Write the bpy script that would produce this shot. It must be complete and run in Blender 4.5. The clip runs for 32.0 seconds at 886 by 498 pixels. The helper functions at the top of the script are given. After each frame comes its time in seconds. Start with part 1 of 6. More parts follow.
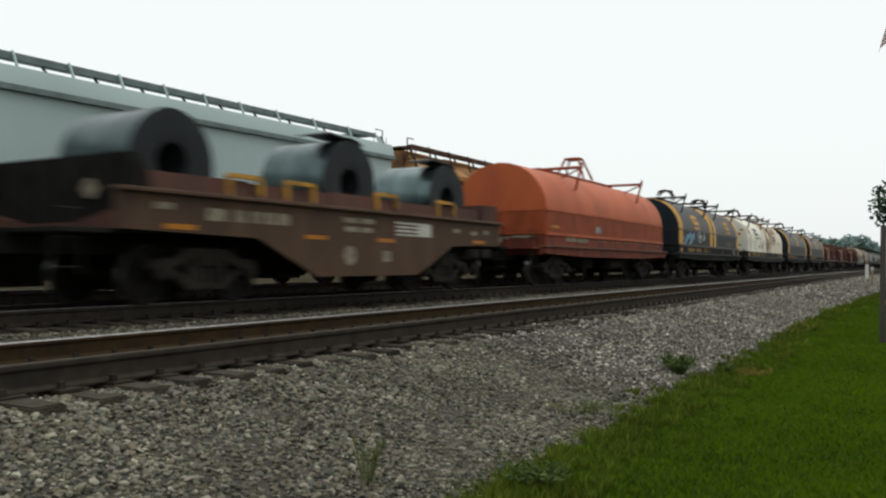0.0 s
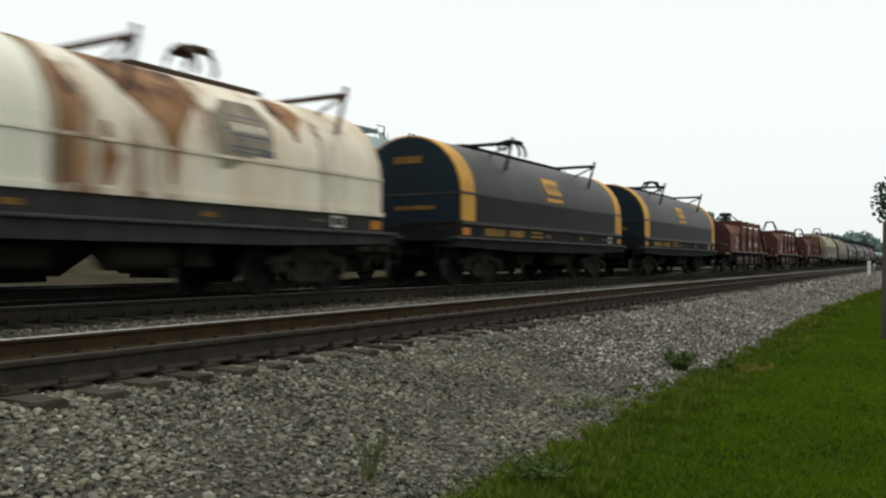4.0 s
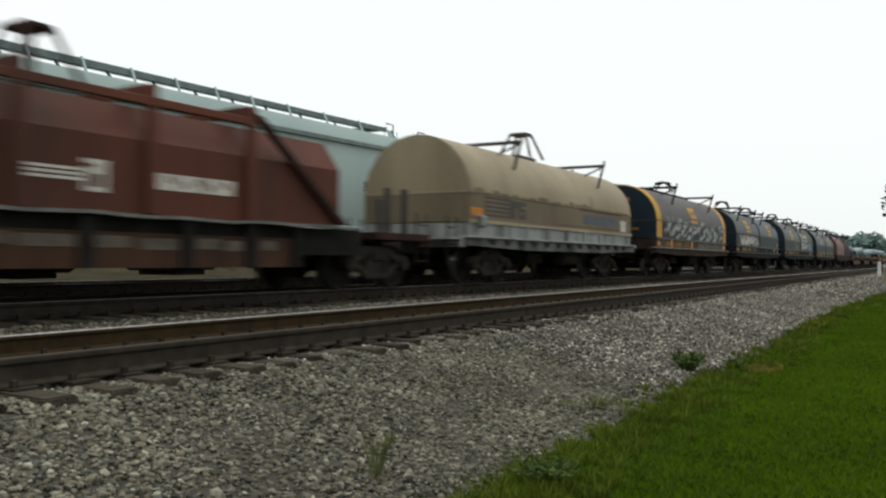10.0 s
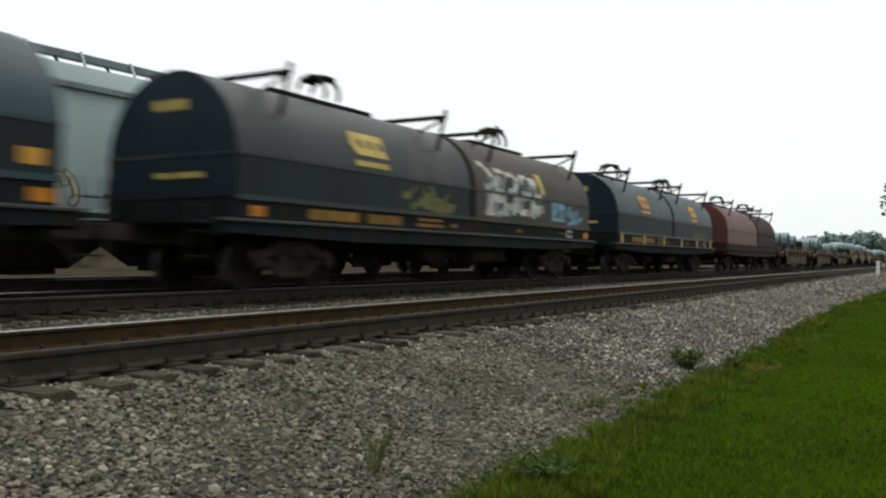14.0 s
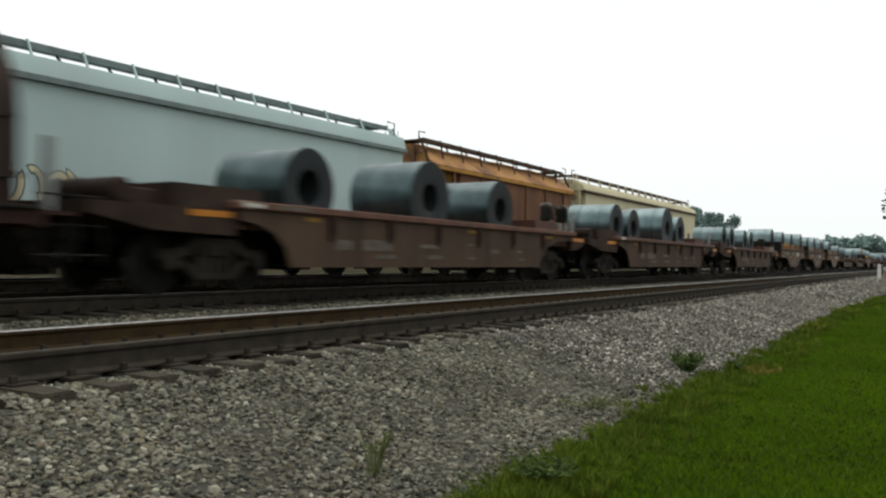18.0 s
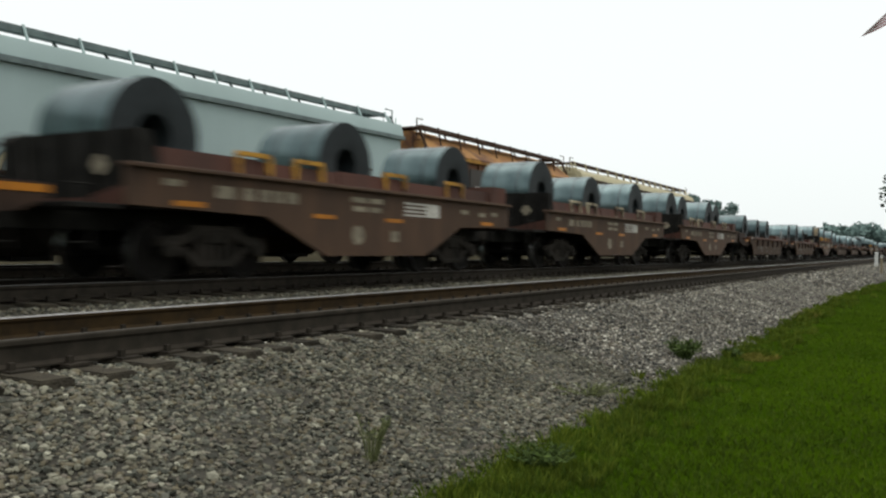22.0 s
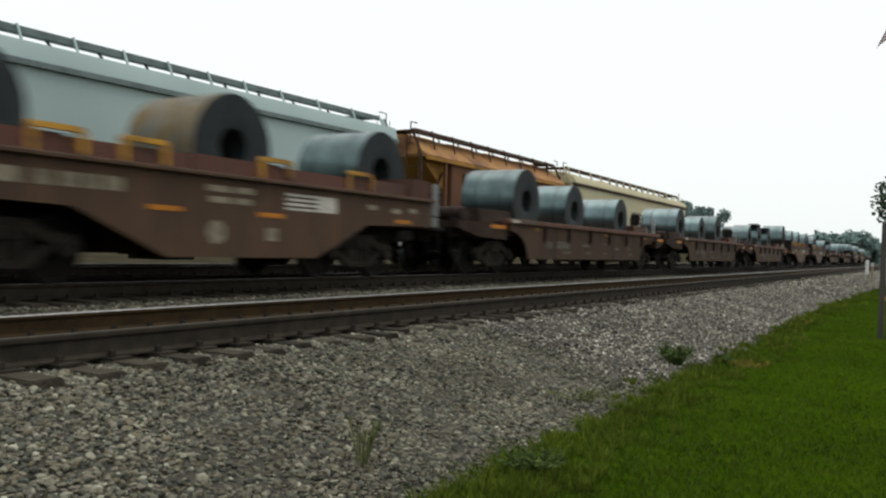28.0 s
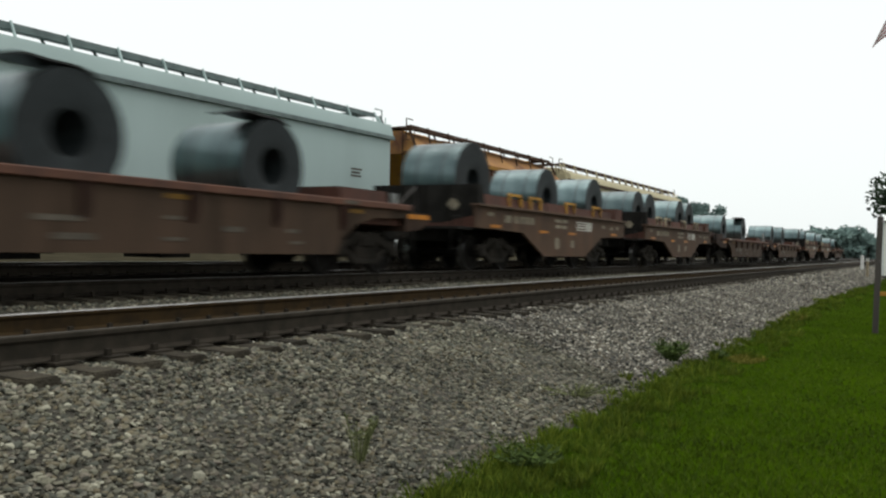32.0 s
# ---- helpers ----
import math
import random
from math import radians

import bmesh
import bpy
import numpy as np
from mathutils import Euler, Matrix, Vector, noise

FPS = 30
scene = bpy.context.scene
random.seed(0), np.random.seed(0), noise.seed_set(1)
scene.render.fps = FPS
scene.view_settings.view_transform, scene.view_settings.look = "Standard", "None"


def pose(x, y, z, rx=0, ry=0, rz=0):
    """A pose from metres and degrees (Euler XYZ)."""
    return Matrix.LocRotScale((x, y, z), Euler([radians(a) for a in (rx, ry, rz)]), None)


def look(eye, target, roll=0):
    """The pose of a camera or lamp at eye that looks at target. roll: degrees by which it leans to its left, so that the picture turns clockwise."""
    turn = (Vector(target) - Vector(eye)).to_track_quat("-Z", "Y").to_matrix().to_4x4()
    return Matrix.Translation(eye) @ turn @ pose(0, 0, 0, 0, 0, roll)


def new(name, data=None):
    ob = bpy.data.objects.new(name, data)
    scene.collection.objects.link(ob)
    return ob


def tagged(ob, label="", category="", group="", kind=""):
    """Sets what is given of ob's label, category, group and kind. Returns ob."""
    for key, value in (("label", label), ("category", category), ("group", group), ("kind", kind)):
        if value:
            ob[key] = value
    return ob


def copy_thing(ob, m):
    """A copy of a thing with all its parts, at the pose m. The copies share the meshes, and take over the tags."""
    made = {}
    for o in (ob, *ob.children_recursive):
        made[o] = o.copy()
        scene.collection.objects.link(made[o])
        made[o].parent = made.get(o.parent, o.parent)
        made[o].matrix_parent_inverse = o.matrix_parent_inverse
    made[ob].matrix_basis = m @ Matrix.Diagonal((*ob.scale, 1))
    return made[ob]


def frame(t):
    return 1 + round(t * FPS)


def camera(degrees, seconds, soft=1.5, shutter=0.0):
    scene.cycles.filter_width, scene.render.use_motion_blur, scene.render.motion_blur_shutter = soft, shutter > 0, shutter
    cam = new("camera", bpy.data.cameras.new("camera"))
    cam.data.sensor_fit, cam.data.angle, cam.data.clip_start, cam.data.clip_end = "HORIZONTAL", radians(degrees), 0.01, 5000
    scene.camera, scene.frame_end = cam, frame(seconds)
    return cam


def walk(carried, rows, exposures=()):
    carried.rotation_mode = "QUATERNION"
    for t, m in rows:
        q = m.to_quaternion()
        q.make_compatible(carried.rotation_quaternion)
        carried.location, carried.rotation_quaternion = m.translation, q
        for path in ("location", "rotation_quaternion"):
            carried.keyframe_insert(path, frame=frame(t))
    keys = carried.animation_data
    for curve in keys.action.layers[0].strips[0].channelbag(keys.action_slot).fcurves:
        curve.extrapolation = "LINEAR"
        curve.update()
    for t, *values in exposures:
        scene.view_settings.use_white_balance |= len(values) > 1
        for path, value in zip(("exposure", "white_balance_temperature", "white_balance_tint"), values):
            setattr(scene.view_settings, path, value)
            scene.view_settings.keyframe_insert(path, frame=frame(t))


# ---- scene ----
EYE = (0.0, 0.0, 1.45)
cam = camera(55.2, 32.0, soft=2.3, shutter=0.6)
# seconds, yaw, pitch, roll of the hand-held camera
walk(cam, [(t, pose(*EYE, 90 + p, r, w)) for t, w, p, r in [
    (0, 29.64, 1.13, 0.00), (0.5, 29.58, 1.21, -0.02), (1, 29.24, 1.37, -0.28), (1.5, 29.57, 1.18, 0.04),
    (2, 29.69, 1.08, -0.15), (2.5, 29.48, 0.88, 0.02), (3, 29.41, 0.96, -0.31), (3.5, 29.68, 0.95, 0.00),
    (5.5, 30.09, 0.72, -0.35), (6, 30.08, 0.70, -0.26), (6.5, 30.18, 0.71, -0.07), (7, 30.43, 0.56, -0.06),
    (7.5, 30.23, 0.55, -0.42), (8, 30.15, 0.48, -0.26), (8.5, 30.38, 0.34, -0.18), (9, 30.30, 0.58, -0.29),
    (9.5, 30.32, 0.60, -0.37), (10, 30.31, 0.77, -0.36), (10.5, 30.49, 0.77, -0.43), (11, 30.32, 0.57, -0.48),
    (11.5, 30.51, 0.60, -0.68), (12, 30.43, 0.68, -0.72), (12.5, 30.24, 0.72, -0.78), (13, 30.25, 0.67, -0.63),
    (13.5, 30.26, 0.46, -0.55), (14, 30.24, 0.59, -0.59), (14.5, 30.03, 0.24, -0.25), (15, 29.89, 0.46, -0.45),
    (15.5, 29.95, 0.84, -0.56), (17.5, 30.00, 0.81, -0.73), (18, 30.31, 0.70, -0.83), (18.5, 30.09, 0.61, -1.01),
    (19, 30.23, 0.29, -0.91), (19.5, 30.18, 0.23, -0.91), (20, 30.30, 0.34, -1.01), (20.5, 30.36, 0.46, -1.06),
    (21, 30.30, 0.35, -1.03), (21.5, 30.25, 0.11, -0.92), (22, 30.16, -0.15, -0.90), (22.5, 30.20, -0.21, -0.89),
    (23, 30.13, -0.05, -1.08), (23.5, 30.02, -0.01, -0.94), (24, 29.98, -0.06, -0.81),
    (24.5, 29.92, -0.40, -0.98), (25, 29.74, -0.08, -1.08), (25.5, 29.84, -0.05, -1.00),
    (27.5, 29.73, 0.19, -1.48), (28, 29.67, 0.10, -1.50), (28.5, 29.84, -0.16, -1.50), (29, 29.71, -0.07, -1.60),
    (29.5, 29.51, -0.01, -1.62), (30, 29.41, -0.09, -1.47), (30.5, 29.77, -0.10, -1.29),
    (31, 29.61, -0.15, -1.32), (31.5, 29.60, -0.17, -1.44), (32, 29.41, -0.11, -1.28),
]], exposures=[(0, 0.0), (3, 0.04), (6, 0.03), (12, 0.08), (15, 0.09), (18, 0.12), (20, 0.06), (25, 0.09), (32, 0.08)])

# ---- light: a white overcast sky and a broad, weak sun ----
world = bpy.data.worlds.new("overcast_sky")
scene.world = world
world.use_nodes = True
wn = world.node_tree
wn.nodes.clear()
sky = wn.nodes.new("ShaderNodeTexSky")
sky.sky_type = "NISHITA"
sky.sun_disc = False
sky.sun_elevation, sky.sun_rotation = radians(80), radians(200)
sky.air_density, sky.dust_density, sky.ozone_density = 1.0, 4.0, 1.0
grey = wn.nodes.new("ShaderNodeHueSaturation")
grey.inputs["Saturation"].default_value = 0.25
wash = wn.nodes.new("ShaderNodeMixRGB")
wash.inputs["Fac"].default_value = 0.8
wash.inputs["Color2"].default_value = (9.45, 9.95, 9.8, 1)
back = wn.nodes.new("ShaderNodeBackground")
back.inputs["Strength"].default_value = 0.112
sky_out = wn.nodes.new("ShaderNodeOutputWorld")
wn.links.new(sky.outputs[0], grey.inputs["Color"])
wn.links.new(grey.outputs[0], wash.inputs["Color1"])
wn.links.new(wash.outputs[0], back.inputs["Color"])
wn.links.new(back.outputs[0], sky_out.inputs["Surface"])
sun = new("sun", bpy.data.lights.new("sun", "SUN"))
sun.data.energy, sun.data.angle, sun.data.color = 1.5, radians(70), (1.0, 0.96, 0.9)
sun.matrix_world = look((0, 0, 60), (-4, -14, 0))

# ---- materials ----


def mat(name, colour, dark=None, rough=0.7, metal=0.0, scale=3.0, fine=40.0, bump=0.15, streak=1.0, spread=0.12,
        stain=None, stain_at=0.62, spec=0.22, grit=1.0):
    """Two scales of variation: broad stains from colour to dark, and a fine grain with bump. streak stretches the
    stains downwards. spread varies the value from object to object."""
    m = bpy.data.materials.new(name)
    m.use_nodes = True
    n, l = m.node_tree.nodes, m.node_tree.links
    b = n["Principled BSDF"]
    b.inputs["Roughness"].default_value, b.inputs["Metallic"].default_value = rough, metal
    b.inputs["Specular IOR Level"].default_value = spec
    co = n.new("ShaderNodeTexCoord")
    mp = n.new("ShaderNodeMapping")
    mp.inputs["Scale"].default_value = (1, 1, 1 / streak)
    l.new(co.outputs["Object"], mp.inputs["Vector"])
    big = n.new("ShaderNodeTexNoise")
    big.inputs["Scale"].default_value, big.inputs["Detail"].default_value = scale, 6
    l.new(mp.outputs[0], big.inputs["Vector"])
    small = n.new("ShaderNodeTexNoise")
    small.inputs["Scale"].default_value, small.inputs["Detail"].default_value = fine, 4
    l.new(co.outputs["Object"], small.inputs["Vector"])
    ramp = n.new("ShaderNodeMapRange")
    ramp.inputs["From Min"].default_value, ramp.inputs["From Max"].default_value = 0.35, 0.68
    l.new(big.outputs["Fac"], ramp.inputs["Value"])
    dark = dark or tuple(c * 0.55 for c in colour)
    mix = n.new("ShaderNodeMixRGB")
    mix.inputs["Color1"].default_value, mix.inputs["Color2"].default_value = (*colour, 1), (*dark, 1)
    l.new(ramp.outputs[0], mix.inputs["Fac"])
    last = mix
    if stain:
        blot = n.new("ShaderNodeTexNoise")
        blot.inputs["Scale"].default_value, blot.inputs["Detail"].default_value = scale * 0.6, 9
        blot.inputs["Roughness"].default_value = 0.65
        shift = n.new("ShaderNodeMapping")
        shift.inputs["Location"].default_value = (7.3, 2.1, 4.4)
        shift.inputs["Scale"].default_value = (1, 1, 0.6 / streak)
        l.new(co.outputs["Object"], shift.inputs["Vector"])
        l.new(shift.outputs[0], blot.inputs["Vector"])
        cut = n.new("ShaderNodeMapRange")
        cut.inputs["From Min"].default_value, cut.inputs["From Max"].default_value = stain_at - 0.06, stain_at + 0.05
        l.new(blot.outputs["Fac"], cut.inputs["Value"])
        over = n.new("ShaderNodeMixRGB")
        over.inputs["Color2"].default_value = (*stain, 1)
        l.new(cut.outputs[0], over.inputs["Fac"])
        l.new(last.outputs[0], over.inputs["Color1"])
        last = over
    grain = n.new("ShaderNodeMapRange")
    grain.inputs["To Min"].default_value, grain.inputs["To Max"].default_value = 1 - 0.28 * grit, 1 + 0.25 * grit
    l.new(small.outputs["Fac"], grain.inputs["Value"])
    info = n.new("ShaderNodeObjectInfo")
    each = n.new("ShaderNodeMapRange")
    each.inputs["To Min"].default_value, each.inputs["To Max"].default_value = 1 - spread, 1 + spread
    l.new(info.outputs["Random"], each.inputs["Value"])
    both = n.new("ShaderNodeMath")
    both.operation = "MULTIPLY"
    l.new(grain.outputs[0], both.inputs[0])
    l.new(each.outputs[0], both.inputs[1])
    tone = n.new("ShaderNodeVectorMath")
    tone.operation = "SCALE"
    l.new(last.outputs[0], tone.inputs[0])
    l.new(both.outputs[0], tone.inputs["Scale"])
    l.new(tone.outputs[0], b.inputs["Base Color"])
    if bump:
        bp = n.new("ShaderNodeBump")
        bp.inputs["Strength"].default_value, bp.inputs["Distance"].default_value = bump, 0.02
        l.new(small.outputs["Fac"], bp.inputs["Height"])
        l.new(bp.outputs[0], b.inputs["Normal"])
    return m


def island_mat(name, a, b_, rough=0.9, rates=(0.0, 1.0), tones=()):
    """Each loose piece of a joined mesh gets its own tone between two colours."""
    m = bpy.data.materials.new(name)
    m.use_nodes = True
    n, l = m.node_tree.nodes, m.node_tree.links
    b = n["Principled BSDF"]
    b.inputs["Roughness"].default_value = rough
    b.inputs["Specular IOR Level"].default_value = 0.2
    geo = n.new("ShaderNodeNewGeometry")
    ramp = n.new("ShaderNodeValToRGB")
    ramp.color_ramp.elements[0].color, ramp.color_ramp.elements[1].color = (*a, 1), (*b_, 1)
    ramp.color_ramp.elements[0].position, ramp.color_ramp.elements[1].position = rates
    for at, colour in tones:
        ramp.color_ramp.elements.new(at).color = (*colour, 1)
    co = n.new("ShaderNodeTexCoord")
    patch = n.new("ShaderNodeTexNoise")
    patch.inputs["Scale"].default_value, patch.inputs["Detail"].default_value = 1.1, 5
    l.new(co.outputs["Object"], patch.inputs["Vector"])
    l.new(geo.outputs["Random Per Island"], ramp.inputs["Fac"])
    vary = n.new("ShaderNodeMapRange")
    vary.inputs["From Min"].default_value, vary.inputs["From Max"].default_value = 0.3, 0.7
    vary.inputs["To Min"].default_value, vary.inputs["To Max"].default_value = 0.7, 1.25
    l.new(patch.outputs["Fac"], vary.inputs["Value"])
    tone = n.new("ShaderNodeVectorMath")
    tone.operation = "SCALE"
    l.new(ramp.outputs[0], tone.inputs[0])
    l.new(vary.outputs[0], tone.inputs["Scale"])
    l.new(tone.outputs[0], b.inputs["Base Color"])
    return m


M = {
    "black": mat("sooty_black_steel", (0.020, 0.019, 0.017), rough=0.9, spread=0.2, spec=0.06),
    "truck": mat("brake_dusted_cast_steel", (0.040, 0.034, 0.028), (0.020, 0.018, 0.015), rough=0.9, fine=60, spec=0.08),
    "wheel": mat("wheel_steel", (0.018, 0.016, 0.014), rough=0.75, metal=0.2, spec=0.1),
    "brown": mat("brown_car_paint", (0.082, 0.046, 0.027), (0.054, 0.032, 0.020), rough=0.75, streak=4, stain=(0.038, 0.024, 0.017)),
    "trough": mat("red_brown_trough_paint", (0.085, 0.033, 0.022), (0.045, 0.024, 0.018), rough=0.75, streak=1.5, scale=0.9),
    "flange": mat("worn_red_deck_edge", (0.118, 0.053, 0.034), (0.066, 0.034, 0.025), rough=0.75, streak=1, scale=2.5, stain=(0.22, 0.17, 0.13), stain_at=0.69),
    "rustside": mat("dusty_brown_side_paint", (0.074, 0.047, 0.032), (0.050, 0.034, 0.024), rough=0.8, streak=3, scale=1.4, stain=(0.038, 0.026, 0.018), stain_at=0.57, spec=0.1),
    "orange": mat("faded_orange_hood_paint", (0.37, 0.078, 0.019), (0.29, 0.056, 0.015), rough=0.6, scale=1.2, streak=2, stain=(0.19, 0.042, 0.016), stain_at=0.62, spec=0.35),
    "orange_dark": mat("orange_frame_paint", (0.17, 0.036, 0.018), (0.075, 0.022, 0.014), rough=0.75, streak=3),
    "slate": mat("slate_black_hood_paint", (0.023, 0.020, 0.020), (0.014, 0.013, 0.013), rough=0.5, scale=0.8, streak=3, stain=(0.036, 0.027, 0.023), stain_at=0.56, spec=0.3),
    "shaded_lower_black": mat("shaded_black_lower_paint", (0.009, 0.0095, 0.010), (0.007, 0.007, 0.0075), rough=0.55, scale=1.2, streak=3, spec=0.15),
    "shaded_lower_teal": mat("shaded_blue_green_lower_paint", (0.0105, 0.0165, 0.0195), (0.008, 0.012, 0.014), rough=0.55, scale=1.2, streak=3, spec=0.15, stain=(0.022, 0.020, 0.017), stain_at=0.62),
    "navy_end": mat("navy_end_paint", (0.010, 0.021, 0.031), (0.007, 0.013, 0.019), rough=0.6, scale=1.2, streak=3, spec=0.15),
    "worn_edge": mat("worn_steel_edge", (0.052, 0.054, 0.055), (0.024, 0.024, 0.023), rough=0.6, metal=0.2, scale=4),
    "navy": mat("blue_black_frame_paint", (0.0125, 0.0155, 0.0165), (0.008, 0.009, 0.0095), rough=0.8, streak=3, spec=0.08, stain=(0.024, 0.017, 0.012), stain_at=0.60),
    "grey_black": mat("greyed_black_frame_paint", (0.034, 0.033, 0.031), (0.020, 0.019, 0.018), rough=0.8, streak=3, spec=0.1),
    "green": mat("dark_green_hood_paint", (0.018, 0.027, 0.028), (0.011, 0.018, 0.019), rough=0.5, scale=0.9, streak=3, stain=(0.036, 0.036, 0.032), stain_at=0.58, spec=0.32),
    "teal": mat("dull_teal_hood_paint", (0.017, 0.038, 0.048), (0.010, 0.024, 0.031), rough=0.5, scale=0.9, streak=3, stain=(0.036, 0.044, 0.044), stain_at=0.58, spec=0.32),
    "umber": mat("weathered_grey_brown_hood_paint", (0.050, 0.043, 0.036), (0.030, 0.027, 0.024), rough=0.6, scale=1.0, streak=3, stain=(0.022, 0.020, 0.018), stain_at=0.62, spec=0.25),
    "plum": mat("brown_black_hood_paint", (0.042, 0.035, 0.032), (0.024, 0.021, 0.020), rough=0.5, scale=1.0, streak=3, spec=0.3),
    "white": mat("chalky_white_hood_paint", (0.72, 0.70, 0.60), (0.60, 0.57, 0.47), rough=0.7, scale=1.3, streak=3, stain=(0.17, 0.09, 0.05), stain_at=0.665),
    "rusty_white": mat("rust_streaked_white_paint", (0.68, 0.64, 0.53), (0.55, 0.46, 0.33), rough=0.75, scale=1.6, streak=5, stain=(0.15, 0.07, 0.035), stain_at=0.60),
    "rust_patch": mat("bleeding_rust", (0.17, 0.075, 0.030), (0.30, 0.17, 0.085), rough=0.85, scale=3.5, streak=4, stain=(0.055, 0.030, 0.020), stain_at=0.56),
    "grime_patch": mat("grey_grime", (0.16, 0.135, 0.10), (0.27, 0.235, 0.18), rough=0.85, scale=3.5, streak=4),
    "tan": mat("tan_hood_paint", (0.30, 0.245, 0.155), (0.22, 0.178, 0.115), rough=0.6, scale=1.0, streak=3, stain=(0.15, 0.125, 0.09), stain_at=0.64),
    "bare_edge": mat("bare_scraped_steel_edge", (0.19, 0.185, 0.172), (0.085, 0.080, 0.072), rough=0.6, metal=0.2, scale=4),
    "grey_frame": mat("light_grey_frame_paint", (0.27, 0.285, 0.275), (0.14, 0.145, 0.138), rough=0.65, streak=4, stain=(0.08, 0.072, 0.062)),
    "dark_sill": mat("dark_grey_sill_paint", (0.150, 0.160, 0.150), (0.070, 0.072, 0.066), rough=0.75, scale=2.0, streak=2, stain=(0.035, 0.032, 0.028), stain_at=0.55),
    "oxide": mat("oxide_red_hood_paint", (0.112, 0.037, 0.022), (0.072, 0.027, 0.018), rough=0.7, scale=0.9, streak=4, stain=(0.056, 0.025, 0.018), stain_at=0.60, spec=0.15),
    "oxide_dark": mat("oxide_red_frame_paint", (0.040, 0.017, 0.013), (0.020, 0.012, 0.010), rough=0.8, streak=3, spec=0.12),
    "oxide_end": mat("shaded_oxide_end_paint", (0.070, 0.027, 0.023), (0.045, 0.020, 0.018), rough=0.75, scale=1.2, stain=(0.10, 0.055, 0.045), stain_at=0.66, spec=0.12),
    "oxide_low": mat("dusty_oxide_underframe_paint", (0.062, 0.032, 0.020), (0.036, 0.020, 0.014), rough=0.85, streak=3, spec=0.1),
    "maroon": mat("maroon_hood_paint", (0.115, 0.033, 0.025), (0.062, 0.022, 0.018), rough=0.55, scale=1.0, streak=3, spec=0.3),
    "umber_red": mat("dark_umber_hood_paint", (0.026, 0.015, 0.012), (0.017, 0.011, 0.009), rough=0.7, streak=3, spec=0.12),
    "peach": mat("sun_bleached_yellow_paint", (0.56, 0.36, 0.15), (0.44, 0.27, 0.10), rough=0.65, streak=2),
    "tread": mat("polished_wheel_tread", (0.42, 0.42, 0.41), (0.25, 0.25, 0.24), rough=0.32, metal=0.9, bump=0.02),
    "yellow": mat("weathered_yellow_paint", (0.52, 0.27, 0.035), (0.38, 0.20, 0.04), rough=0.6, streak=2),
    "worn_yellow": mat("worn_yellow_bracket_paint", (0.46, 0.24, 0.03), (0.30, 0.15, 0.03), rough=0.7, scale=4, stain=(0.06, 0.035, 0.025), stain_at=0.53),
    "dull_yellow": mat("dirty_yellow_lettering_paint", (0.21, 0.110, 0.016), (0.11, 0.060, 0.015), rough=0.7, scale=4),
    "pale_yellow": mat("bleached_yellow_paint", (0.46, 0.35, 0.10), (0.33, 0.25, 0.08), rough=0.7, scale=3, stain=(0.12, 0.10, 0.05), stain_at=0.66),
    "cream": mat("cream_bracket_paint", (0.38, 0.34, 0.23), (0.25, 0.21, 0.14), rough=0.7, scale=5, stain=(0.06, 0.04, 0.03), stain_at=0.53),
    "shaded_stained_orange": mat("shaded_stained_orange_paint", (0.265, 0.054, 0.016), (0.180, 0.038, 0.013), rough=0.7, scale=2.6, streak=1.6, stain=(0.12, 0.032, 0.014), stain_at=0.63),
    "rust_roof": mat("rust_blotched_ochre_roof", (0.32, 0.165, 0.05), (0.20, 0.09, 0.035), rough=0.8, scale=1.0, stain=(0.10, 0.045, 0.025), stain_at=0.55),
    "grimy_shaded_tan": mat("grimy_shaded_tan_paint", (0.160, 0.126, 0.080), (0.112, 0.088, 0.058), rough=0.7, scale=1.0, streak=3),
    "ink": mat("black_spray_outline", (0.015, 0.015, 0.017), rough=0.6, bump=0),
    "amber": mat("amber_reflective_tape", (0.46, 0.165, 0.007), (0.28, 0.10, 0.008), rough=0.45, bump=0, scale=6),
    "mark": mat("white_marking_paint", (0.52, 0.50, 0.45), (0.32, 0.30, 0.26), rough=0.7, scale=6),
    "fade": mat("faded_marking_paint", (0.115, 0.098, 0.076), (0.058, 0.049, 0.039), rough=0.75, scale=6),
    "dim_mark": mat("dirty_cream_marking_paint", (0.27, 0.235, 0.17), (0.13, 0.11, 0.08), rough=0.75, scale=6),
    "blue": mat("dark_blue_marking_paint", (0.055, 0.068, 0.095), (0.09, 0.098, 0.11), rough=0.6, scale=5),
    "spray_white": mat("white_spray_paint", (0.40, 0.42, 0.41), (0.12, 0.13, 0.13), rough=0.6, scale=2.5, spread=0.2),
    "spray_blue": mat("light_blue_spray_paint", (0.16, 0.33, 0.46), (0.10, 0.2, 0.28), rough=0.6, scale=3),
    "spray_olive": mat("olive_spray_paint", (0.11, 0.105, 0.028), (0.05, 0.052, 0.022), rough=0.6, scale=4),
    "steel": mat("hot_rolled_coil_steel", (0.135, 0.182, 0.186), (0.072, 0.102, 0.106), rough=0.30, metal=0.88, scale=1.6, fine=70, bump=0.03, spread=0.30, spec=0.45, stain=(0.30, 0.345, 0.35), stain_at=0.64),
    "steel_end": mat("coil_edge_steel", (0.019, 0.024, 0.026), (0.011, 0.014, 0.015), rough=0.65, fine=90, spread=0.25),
    "rusty_coil": mat("rust_dusted_coil_steel", (0.150, 0.145, 0.120), (0.155, 0.100, 0.035), rough=0.6, metal=0.2, scale=2.2, stain=(0.06, 0.055, 0.045), stain_at=0.62, spread=0.1),
    "wrap": mat("black_wrapping", (0.03, 0.03, 0.03), rough=0.5),
